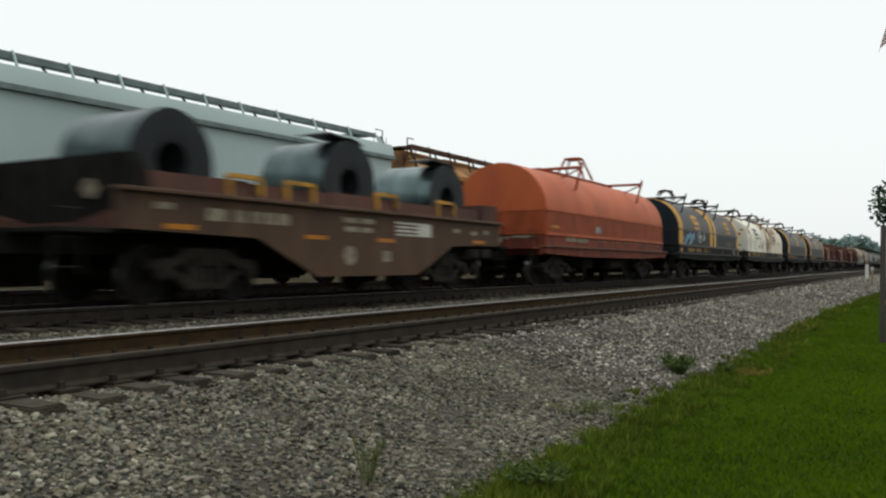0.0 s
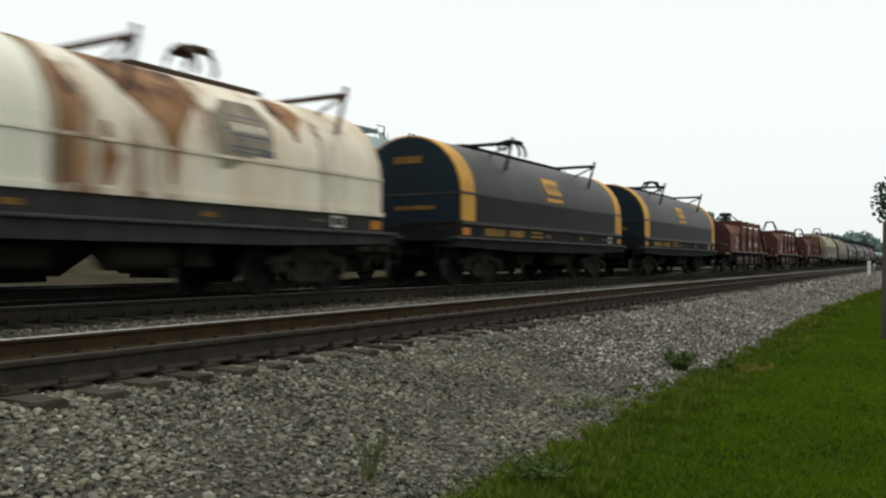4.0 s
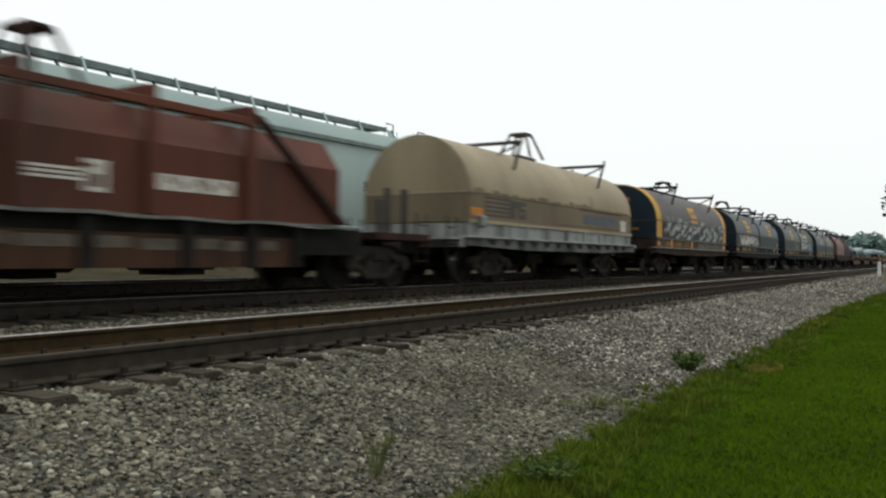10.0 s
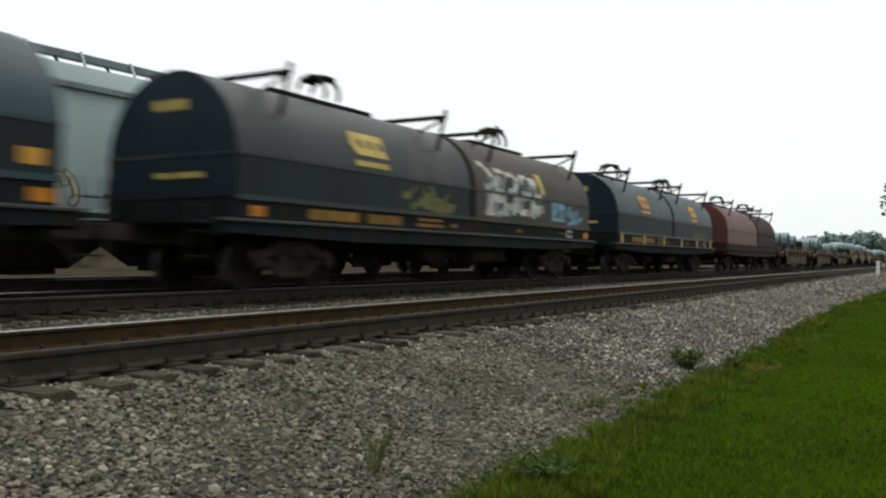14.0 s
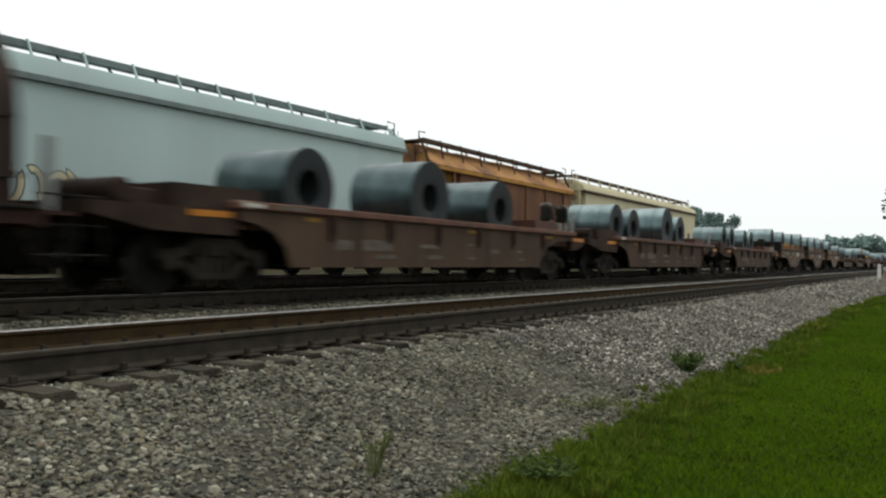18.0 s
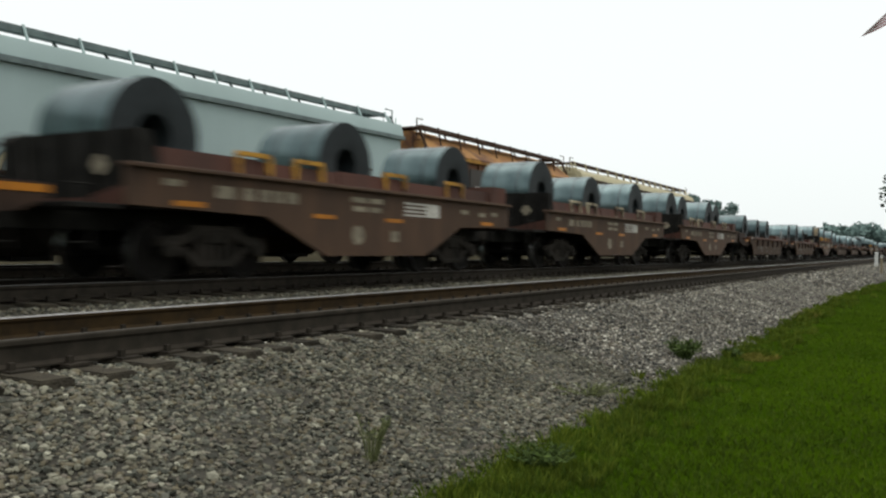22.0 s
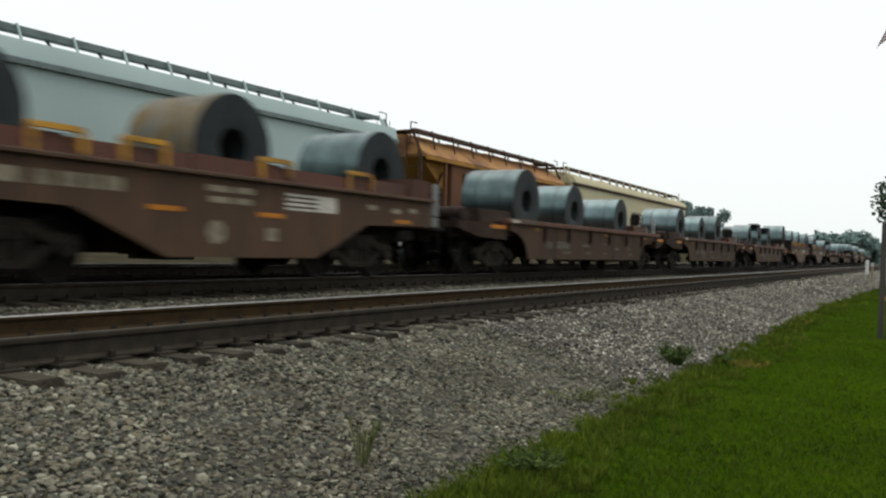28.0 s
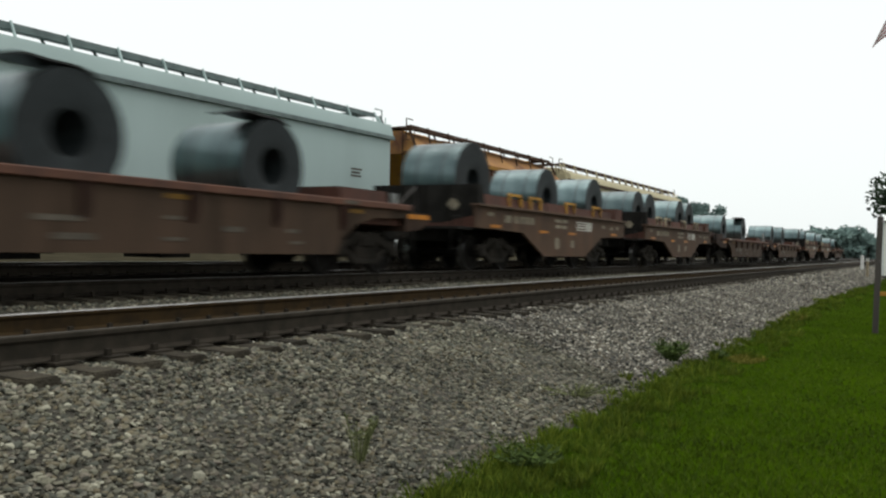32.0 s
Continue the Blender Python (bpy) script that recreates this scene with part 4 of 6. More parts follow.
def frame_body(car, h, truck_in, material, edge, posts=0, post_material=None, z_lo=0.80):
    running_gear(car, h - truck_in, h + 1.05)
    for s in (-1, 1):
        x0, x1 = (1.36, 1.42) if s > 0 else (-1.42, -1.36)
        bm = bmesh.new()
        box(bm, x0, x1, -h + 0.25, h - 0.25, 1.06, 1.40)
        part("upper_side", bm, material, car)
        bm = bmesh.new()
        xa, xb = (1.40, 1.48) if s > 0 else (-1.48, -1.40)
        prism(bm, [(-h, 1.06), (h, 1.06), (h, z_lo + 0.08), (h - truck_in - 1.3, z_lo), (-h + truck_in + 1.3, z_lo), (-h, z_lo + 0.08)], xa, xb, "x")
        sill = part("side_sill", bm, M["dark_sill"] if material is M["grey_frame"] else material, car)
        bm = bmesh.new()
        xa, xb = (1.34, 1.54) if s > 0 else (-1.54, -1.34)
        box(bm, xa, xb, -h - 0.05, h + 0.05, 1.04, 1.09, 0.01)
        part("walkway_edge", bm, edge, sill)
        for k in range(posts):
            y = -h + 0.6 + k * (2 * h - 1.2) / max(1, posts - 1)
            bm = bmesh.new()
            xa, xb = (1.42, 1.46) if s > 0 else (-1.46, -1.42)
            box(bm, xa, xb, y - 0.07, y + 0.07, 1.09, 1.40)
            part("side_post", bm, post_material or material, car)
    bm = bmesh.new()
    box(bm, -1.36, 1.36, -h + 0.25, h - 0.25, 1.0, 1.38)
    part("deck", bm, material, car)
    for s in (-1, 1):
        bm = bmesh.new()
        box(bm, -1.42, 1.42, s * h - 0.1, s * h + 0.1, 0.84, 1.06, 0.01)
        part("end_beam", bm, material, car)
        bm = bmesh.new()
        box(bm, -1.38, 1.38, s * (h + 0.33) - 0.22, s * (h + 0.33) + 0.22, 1.0, 1.05)
        part("end_walk", bm, material, car)
    for name, spec in (("equipment_box", (-0.7, 0.5, -0.5, 0.5, 0.46, 0.78, 0.04)), ("brake_valve", (0.4, 0.8, 2.5, 3.0, 0.46, 0.78, 0.03))):
        bm = bmesh.new()
        box(bm, *spec)
        part(name, bm, M["truck"], car)
    bm = bmesh.new()
    lathe(bm, [(0.0, -0.6), (0.2, -0.55), (0.2, 0.55), (0.0, 0.6)], (0.75, 1.6, 0.62), "y", 12, closed=False)
    part("air_reservoir", bm, M["truck"], car)
    end_gear(car, -h - 0.3, -1, M["black"], False)
    end_gear(car, h + 0.3, 1, M["black"], False)


def side_marks(car, h, colour, tabs=None, white=True):
    for y0, y1 in ((-0.74 * h, -0.56 * h), (-0.52 * h, -0.37 * h)):
        bar(car, colour, 1.422, y0, y1, 1.15, 1.32, "number_bar")
    for y0, y1, z in ((-0.3 * h, -0.16 * h, 1.16), (-0.29 * h, -0.17 * h, 1.27)):
        bar(car, colour, 1.422, y0, y1, z, z + 0.06)
    for y in (-0.9 * h, 0.93 * h):
        bar(car, M["amber"], 1.422, y - 0.16, y + 0.16, 1.14, 1.30, "reflector")
    for y in (-0.1 * h, 0.33 * h):
        bar(car, M["dull_yellow"], 1.422, y - 0.12, y + 0.12, 1.18, 1.26, "reflector")
    if white:
        # small label in a white frame, with a worn white dash beside it
        y0, y1 = 0.74 * h, 0.74 * h + 0.34
        bar(car, M["mark"], 1.422, y0, y1, 1.14, 1.34, "label")
        bar(car, M["grey_black"], 1.428, y0 + 0.05, y1 - 0.05, 1.18, 1.30, "label_field", 0.004)
        bar(car, M["fade"], 1.422, y0 - 0.62, y0 - 0.12, 1.22, 1.26)


def end_marks(hood, y, colour, lower=True):
    for x0, x1, z, dz in ((-0.35, 0.40, 2.78, 0.16), (-0.30, 0.10, 1.72, 0.09), (0.16, 0.75, 1.72, 0.09))[:3 if lower else 1]:
        bm = bmesh.new()
        box(bm, x0, x1, y - 0.020, y - 0.008, z, z + dz)
        part("number_bar", bm, colour, hood)


def hood_car(front, rear, label, frame_material, edge, hoods, marks=None, truck_in=2.0, posts=0, post_material=None, top=3.42):
    """hoods: rows of (start, end, material, label, trim, bands, round_top) in fractions of the length."""
    h = (rear - front) / 2
    car = thing("hooded_coil_car", label, "coil car", "coil cars of the train")
    frame_body(car, h, truck_in, frame_material, edge, posts, post_material)
    made = []
    for a, b, material, text, trim, bands, rt, *short in hoods:
        made.append(hood_shape(car, -h + a * 2 * h, -h + b * 2 * h, material, text, trim, top=top, bands=bands, round_top=rt, beam=short[0] if short else 0.58 if b - a > 0.6 else 0.42,
                               lower=M["shaded_lower_black"] if material in (M["slate"], M["plum"]) else M["shaded_lower_teal"] if material in (M["green"], M["teal"]) else None))
    if len(made) == 2:
        # dark lap joint where the two hoods meet
        y = -h + hoods[1][0] * 2 * h
        bm = bmesh.new()
        prism(bm, [(x * 1.012, z + 0.015 if z > 2.2 else z) for x, z in arch(1.42, 1.42, 2.05, top)], y + 0.03, y + 0.16, "y")
        part("end_ring", bm, M["rust_patch"] if hoods[1][2] is M["rusty_white"] else M["black"], made[1], "dark end ring")
    if marks:
        side_marks(car, h, marks)
    join_train(car, front, rear)
    return made, h


def angular_car(front, rear, patched=False, taped=False):
    """Oxide-red car with a six-sided hood inside a frame of posts, cross beams and a top rail."""
    h = (rear - front) / 2
    car = thing("angular_hood_coil_car", "oxide-red coil car with an angular hood in a post frame", "coil car", "coil cars of the train")
    running_gear(car, h + 0.2, h + 2.1)
    hw, y_a, y_b = 1.36, -h - 0.05, 4.55
    out = [(-hw, 1.12), (hw, 1.12), (hw, 2.08), (1.02, 2.56), (0.15, 2.67), (-0.15, 2.67), (-1.02, 2.56), (-hw, 2.08)]
    bm = bmesh.new()
    prism(bm, out, y_a, y_b, "y", bevel=0.03)
    hood = part("hood", bm, M["oxide"], car, "oxide-red angular steel hood")
    # end sheet: the end's shade is put into a darker red
    bm = bmesh.new()
    prism(bm, [(x * 0.975, z - 0.02 if z > 1.5 else z + 0.02) for x, z in out], y_a - 0.008, y_a + 0.01, "y")
    part("end_sheet", bm, M["oxide_end"], hood, "oxide-red end sheet with shade in its colour")
    # seams between the hood's sheets
    for y in (-4.3, -2.4, -0.5, 1.35, 3.2):
        bm = bmesh.new()
        box(bm, hw - 0.01, hw + 0.012, y - 0.02, y + 0.02, 1.16, 2.07)
        box(bm, -hw - 0.012, -hw + 0.01, y - 0.02, y + 0.02, 1.16, 2.07)
        part("seam", bm, M["oxide"], hood)
    posts = (-3.35, -1.45, 0.42, 2.28)
    for i, y in enumerate(posts):
        for s in (-1, 1):
            bm = bmesh.new()
            box(bm, s * 1.42 - 0.05, s * 1.42 + 0.05, y - 0.075, y + 0.075, 1.12, 2.66, 0.01)
            post_ = part("post", bm, M["oxide"], hood)
            bm = bmesh.new()
            prism(bm, [(s * 1.47, 2.66), (s * 1.47, 2.82), (s * 1.2, 2.83), (0.0, 2.79), (0.0, 2.71), (s * 0.9, 2.66)], y - 0.06, y + 0.06, "y")
            part("cross_beam", bm, M["oxide"], post_)
    for s in (-1, 1):
        bm = bmesh.new()
        box(bm, s * 1.41 - 0.045, s * 1.41 + 0.045, posts[0] + 0.08, posts[3] - 0.08, 2.54, 2.655, 0.01)
        part("top_rail", bm, M["oxide"], hood)
        bm = bmesh.new()
        prism(bm, [(2.30, 2.72), (2.48, 2.70), (4.62, 1.14), (4.42, 1.14)], s * 1.43 - 0.05, s * 1.43 + 0.05, "x")
        part("diagonal_brace", bm, M["oxide_dark"], hood)
    if patched or taped:
        yoke(hood, -0.4, 2.92, M["oxide_dark"], False)
    else:
        bm = bmesh.new()
        box(bm, -0.07, 0.07, -0.52, -0.28, 2.64, 3.30, 0.02)
        box(bm, -0.30, 0.30, -0.66, -0.14, 3.26, 3.42, 0.04)
        for sx in (-1, 1):
            tube(bm, [(sx * 0.9, -0.4, 2.66), (sx * 0.62, -0.4, 3.02), (sx * 0.26, -0.4, 3.30)], 0.035, 6)
        part("lifting_yoke", bm, M["oxide_dark"], hood, "dark lifting post with a broad cap")
    # markings: a bold emblem, rows of small writing, a striped emblem and a block
    for y0, y1, z0, z1 in ((-4.55, -3.98, 1.86, 1.93), (-4.38, -4.00, 1.66, 1.80), (-4.44, -4.28, 1.50, 1.68), (-4.08, -3.96, 1.54, 1.74), (-4.62, -4.14, 1.38, 1.47), (-4.62, -4.14, 1.26, 1.34)):
        bar(hood, M["mark"], hw + 0.004, y0, y1, z0, z1, "emblem")
    for k in range(6):
        bar(hood, M["dim_mark"] if k else M["mark"], hw + 0.004, -3.18 + 0.02 * (k % 2), -2.10 - (0.45 if k == 5 else 0.08 * (k % 2)), 1.30 + 0.095 * k, 1.335 + 0.095 * k)
    for k in range(3):
        bar(hood, M["mark"], hw + 0.004, -1.36, -0.56, 1.48 + 0.06 * k, 1.515 + 0.06 * k, "stripe")
    bar(hood, M["mark"], hw + 0.004, -0.56, -0.22, 1.36, 1.76, "emblem")
    bar(hood, M["oxide"], hw + 0.008, -0.46, -0.30, 1.42, 1.58, "emblem_slit", 0.004)
    bar(hood, M["oxide"], hw + 0.008, -0.56, -0.40, 1.66, 1.70, "emblem_slit", 0.004)
    bar(hood, M["mark"], hw + 0.004, 0.36, 1.98, 1.46, 1.68, "emblem")
    for k in range(6):
        bar(hood, M["oxide"], hw + 0.008, 0.50 + 0.25 * k, 0.57 + 0.25 * k, 1.50 + 0.05 * (k % 2), 1.60 + 0.05 * (k % 2), "emblem_slit", 0.004)
    if patched:
        bm = bmesh.new()
        box(bm, -0.45, -0.12, y_a - 0.022, y_a - 0.010, 1.66, 2.24)
        part("panel", bm, M["tan"], hood, "faded tan patch on the end")
        bm = bmesh.new()
        box(bm, 0.0, 0.16, y_a - 0.022, y_a - 0.010, 1.72, 2.20)
        part("panel", bm, M["grimy_shaded_tan"], hood, "faded tan patch on the end")
    if taped:
        for y0, y1 in ((-5.3, -4.45), (-1.95, -1.50), (0.30, 0.72), (2.9, 3.8)):
            bar(hood, M["amber"], hw + 0.006, y0, y1, 1.22, 1.31, "reflector")
    bm = bmesh.new()
    box(bm, 0.0, 1.15, y_a - 0.020, y_a - 0.010, 1.47, 1.51)
    part("end_stripe", bm, M["mark"], hood)
    r = random.Random(int(front))
    for k in range(7):
        x, z = r.uniform(-0.7, 0.6), r.uniform(1.35, 2.2)
        bm = bmesh.new()
        box(bm, x, x + r.uniform(0.15, 0.4), y_a - 0.018, y_a - 0.009, z, z + r.uniform(0.04, 0.09))
        part("chalk_mark", bm, M["fade"] if front > 100 else M["umber_red"], hood)
    # frame
    for s in (-1, 1):
        xa, xb = (1.36, 1.50) if s > 0 else (-1.50, -1.36)
        bm = bmesh.new()
        n, top_, low_ = 24, [], []
        for k in range(n + 1):
            y = y_a + (5.0 - y_a) * k / n
            w = 0.012 * math.sin(k * 1.9 + front) + 0.008 * math.sin(k * 0.7)
            top_.append((y, 1.115 + w))
            low_.append((y, 1.07 + w))
        prism(bm, top_ + low_[::-1], xa, xb, "x")
        part("walkway_edge", bm, M["bare_edge"], car, "bent grey walkway edge")
        xa, xb = (1.28, 1.34) if s > 0 else (-1.34, -1.28)
        bm = bmesh.new()
        box(bm, xa, xb, -4.5, 3.5, 0.42, 0.88)
        side = part("lower_side", bm, M["oxide_low"], car)
        for y in (-4.45, -2.3, -0.5, 1.1, 2.35, 3.4):
            xa, xb = (1.34, 1.41) if s > 0 else (-1.41, -1.34)
            bm = bmesh.new()
            box(bm, xa, xb, y - 0.09, y + 0.09, 0.42, 1.06)
            part("side_post", bm, M["black"], side)
        if s > 0:
            for y0, y1, z in ((-4.2, -2.45, 0.66), (-2.1, -1.5, 0.70), (-1.4, -0.65, 0.68), (-0.35, 0.15, 0.68), (0.3, 0.95, 0.66), (1.3, 1.75, 0.68), (1.85, 2.2, 0.66), (2.6, 2.95, 0.68)):
                bar(side, M["fade"], 1.342, y0, y1, z, z + 0.15)
    # deck is black to paint in the shadow below the walkway
    bm = bmesh.new()
    box(bm, -1.27, 1.27, -h, h - 0.6, 0.62, 1.07)
    part("deck", bm, M["black"], car)
    for s in (-1, 1):
        bm = bmesh.new()
        box(bm, -1.40, 1.40, s * (h + 0.75) - 1.0, s * (h + 0.75) + 0.85, 0.92, 1.06, 0.01)
        plat = part("end_platform", bm, M["oxide_dark"], car)
        if s > 0:
            for x, y, top in ((1.05, 0.30, 1.71), (0.95, 0.72, 1.96), (1.0, 1.25, 1.97)):
                bm = bmesh.new()
                box(bm, x - 0.05, x + 0.05, h + y - 0.06, h + y + 0.06, 1.06, top, 0.008)
                part("stake", bm, M["umber"], plat, "dull grey stake")
        else:
            for x, w, top in ((-0.8, 0.3, 1.45), (0.1, 0.22, 1.35), (0.9, 0.18, 1.55)):
                bm = bmesh.new()
                box(bm, x - w, x + w, -h - 1.0, -h - 0.55, 1.06, top, 0.03)
                part("platform_box", bm, M["oxide_dark"], plat)
            bar(plat, M["amber"], 1.402, -h - 1.3, -h - 0.6, 0.97, 1.03, "reflector")
            bm = bmesh.new()
            tube(bm, [(1.30, -h - 1.5, 1.06), (1.30, -h - 1.5, 1.80), (1.30, -h - 0.06, 1.76)], 0.02, 6)
            part("handrail", bm, M["oxide_dark"], plat)
        end_gear(car, s * (h + 1.45), s, M["oxide_dark"], taped and s < 0)
    return join_train(car, front, rear)


# ---- the train, from its leading end ----
first_open = open_car(M["worn_yellow"])
cream_open = open_car(M["cream"])
join_train(first_open, 7.2, 18.2)
LOW_CARS = {}


def more_open(front, rear, cream=False):
    if cream and not any(c is cream_open for c, _ in TRAIN):
        return join_train(cream_open, front, rear)
    return join_train(copy_thing(cream_open if cream else first_open, Matrix()), front, rear)


def more_low(front, rear, wheel_at=0):
    if wheel_at in LOW_CARS:
        return join_train(copy_thing(LOW_CARS[wheel_at], Matrix()), front, rear)
    LOW_CARS[wheel_at] = low_car(wheel_at)
    return join_train(LOW_CARS[wheel_at], front, rear)


OPEN, LOW = 1.22, 1.06   # where coils rest over the rails
more_open(-6.5, 4.5)
coil(8.8, 0.82, 1.5, OPEN)
coil(13.2, 0.86, 1.5, OPEN, wrap=True)
coil(17.0, 0.82, 1.5, OPEN, wrap=True)

(h1,), hl = hood_car(21.0, 33.1, "orange coil car with one long round hood", M["orange_dark"], M["flange"],
                     [(0.02, 0.98, M["orange"], "faded orange round hood", M["shaded_stained_orange"], None, False)], truck_in=1.7)
# skirts: weaker light on the upright sides put into a darker orange
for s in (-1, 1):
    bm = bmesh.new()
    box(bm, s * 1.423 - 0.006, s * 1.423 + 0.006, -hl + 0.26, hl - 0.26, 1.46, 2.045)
    part("skirt", bm, M["shaded_stained_orange"], h1, "orange lower panel with side shade in its colour")
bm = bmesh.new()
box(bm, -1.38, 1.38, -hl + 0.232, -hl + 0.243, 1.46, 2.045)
part("skirt", bm, M["shaded_stained_orange"], h1, "orange lower panel with side shade in its colour")
for k in range(22):
    y = -hl + 0.6 + k * 0.52
    bar(h1, M["flange"], 1.43, y, y + 0.10, 2.03 + 0.006 * (k % 3), 2.06, "hinge")
bar(h1, M["dim_mark"], 1.423, -4.35, -3.55, 1.24, 1.36, "number_bar")
bar(h1, M["dim_mark"], 1.423, -3.45, -2.55, 1.23, 1.35, "number_bar")
bar(h1, M["amber"], 1.431, -5.5, -4.9, 1.58, 1.66, "reflector")
for k in range(17):
    # worn white edges of the hood's clamps
    bar(h1, M["dim_mark"] if k % 3 else M["fade"], 1.423, -2.0 + 0.44 * k, -1.82 + 0.44 * k, 1.29, 1.325, "clamp")
for x0, x1, z in ((-0.9, -0.2, 1.30), (-0.1, 0.3, 1.28), (0.4, 1.0, 1.31), (-0.8, 0.1, 1.20)):
    bm = bmesh.new()
    box(bm, x0, x1, -hl + 0.236, -hl + 0.247, z, z + 0.07)
    part("marking", bm, M["dim_mark"], h1)
patch(h1, M["spray_white"], [(-1.9, -1.3, 1.55), (-1.8, -1.4, 1.75)], "marking")
patch(h1, M["shaded_stained_orange"], [(-0.1, 0.6, 1.5), (0.0, 0.5, 1.9)], "stain")
patch(h1, M["shaded_stained_orange"], [(hl - 1.6, hl - 0.9, 1.5), (hl - 1.5, hl - 1.0, 1.85)], "stain")

(ha, hb), hl = hood_car(35.2, 48.6, "black coil car with two hoods and yellow bands", M["navy"], M["worn_edge"], [
    (0.02, 0.498, M["slate"], "black round hood with yellow bands and emblem", M["black"], M["yellow"], True),
    (0.502, 0.98, M["plum"], "brown-black round hood with bleached bands and emblem", M["black"], M["peach"], True)], marks=M["dull_yellow"])
logo(ha, -3.3, M["yellow"])
logo(hb, 3.6, M["yellow"])
end_marks(ha, -hl + 0.268, M["dull_yellow"])
sprayed(ha, -5.75, -4.1, 1.52, 2.08, M["spray_blue"], 3, 1.6)
sprayed(ha, -3.1, -1.9, 1.5, 2.2, M["spray_white"], 4, 1.3)
sprayed(hb, 3.2, 4.6, 1.5, 1.85, M["fade"], 5)

(ha, hb), hl = hood_car(50.9, 64.9, "black coil car with two rusting white hoods", M["grey_black"], M["worn_edge"], [
    (0.02, 0.485, M["white"], "chalky white hood with blue emblem", M["rust_steel"], None, True),
    (0.49, 0.98, M["rusty_white"], "rust-streaked white hood", M["rust_steel"], None, True)], marks=M["dull_yellow"])
logo(ha, -3.5, M["blue"])
logo(hb, 3.2, M["blue"], 0.9)
end_marks(ha, -hl + 0.278, M["blue"], False)
rust, grime = M["rust_patch"], M["grime_patch"]
for hood_, m_, rows_ in (
        (hb, rust, [(0.03, 0.20, 1.5), (0.03, 0.34, 1.75), (0.03, 0.18, 2.05), (0.03, 0.28, 2.4), (0.03, 0.12, 3.0)]),
        (hb, rust, [(0.55, 0.66, 1.5), (0.48, 0.80, 1.85), (0.52, 0.70, 2.0), (0.55, 0.62, 2.3)]),
        (hb, rust, [(1.62, 1.68, 1.6), (1.58, 1.74, 2.1), (1.45, 1.90, 2.4), (1.00, 2.20, 2.75), (0.75, 2.30, 3.05), (0.60, 2.30, 3.28)]),
        (hb, grime, [(2.55, 2.70, 1.9), (2.45, 3.70, 2.3), (2.50, 3.80, 2.7), (2.90, 3.60, 3.0)]),
        (hb, rust, [(4.32, 4.38, 2.5), (4.25, 4.45, 2.7), (3.95, 4.75, 2.95), (4.00, 4.60, 3.2)]),
        (ha, rust, [(-5.98, -5.90, 2.45), (-6.06, -5.72, 2.62), (-5.95, -5.80, 2.85)]),
        (ha, grime, [(-5.82, -5.74, 1.5), (-5.80, -5.70, 2.1), (-5.82, -5.72, 2.9)]),
        (ha, grime, [(-2.40, -2.34, 1.5), (-2.38, -2.32, 2.4)]),
        (ha, rust, [(-1.85, -1.70, 1.55), (-1.92, -1.62, 1.80), (-1.80, -1.70, 1.98)]),
        (ha, grime, [(-3.05, -2.80, 1.62), (-3.10, -2.70, 1.78)]),
        (ha, rust, [(-0.93, -0.88, 2.5), (-0.96, -0.84, 2.9), (-0.93, -0.87, 3.2)])):
    patch(hood_, m_, rows_, "rust_streak" if m_ is rust else "grime_streak")
r_w = random.Random(4)
for x, z, w in ((-0.35, 2.34, 0.26), (0.85, 2.40, 0.20), (1.05, 2.62, 0.12), (0.1, 3.12, 0.14), (-0.9, 2.25, 0.12), (0.6, 1.9, 0.10), (0.95, 1.75, 0.12), (-0.6, 1.6, 0.10)):
    bm = bmesh.new()
    prism(bm, [(x + w * math.cos(a) * r_w.uniform(0.6, 1.2), z + 0.5 * w * math.sin(a) * r_w.uniform(0.5, 1.3)) for a in [k * 0.628 for k in range(10)]], -hl + 0.262, -hl + 0.276, "y")
    part("rust_spot", bm, rust, ha)

for front, rear, finish, shift in ((67.4, 79.1, "slate", -0.1), (81.3, 93.4, "slate", -0.2), (158.8, 170.9, "plum", -0.2)):
    (h1,), hl = hood_car(front, rear, "black coil car with one yellow-banded hood", M["navy"] if finish == "slate" else M["deck_rust"], M["worn_edge"] if finish == "slate" else M["bare_edge"], [
        (0.03, 0.985, M[finish], "dark round hood with yellow bands and emblem", M["black"], M["yellow"], True)], marks=M["dull_yellow"])
    logo(h1, shift, M["yellow"], 1.05)
    end_marks(h1, -hl + 0.03 * 2 * hl - 0.002, M["dull_yellow"])
    if finish == "plum":
        sprayed(h1, -4.6, 5.0, 1.5, 2.35, M["spray_white"], 9, 1.5, 0.72)
        sprayed(h1, 0.6, 4.6, 1.13, 1.36, M["fade"], 14, 1.4, 0.6)
        for y in (-3.75, -0.64, 5.27):
            bar(h1, M["amber"], 1.436, y - 0.12, y + 0.12, 1.08, 1.40, "reflector")
        bm = bmesh.new()
        box(bm, 1.415, 1.426, -hl + 0.4, hl - 0.4, 1.10, 1.385)
        part("upper_panel", bm, M["rustside"], h1, "rusty brown side panel")

angular_car(97.4, 109.2)
angular_car(113.5, 125.3, taped=True)
angular_car(129.8, 141.6, True)

(h1,), hl = hood_car(144.6, 156.3, "tan hooded coil car on a light grey frame", M["grey_frame"], M["grey_frame"], [
    (0.02, 0.985, M["tan"], "tan round hood with dark stripes", M["umber"], None, False, 0.10)], posts=9, truck_in=1.9)
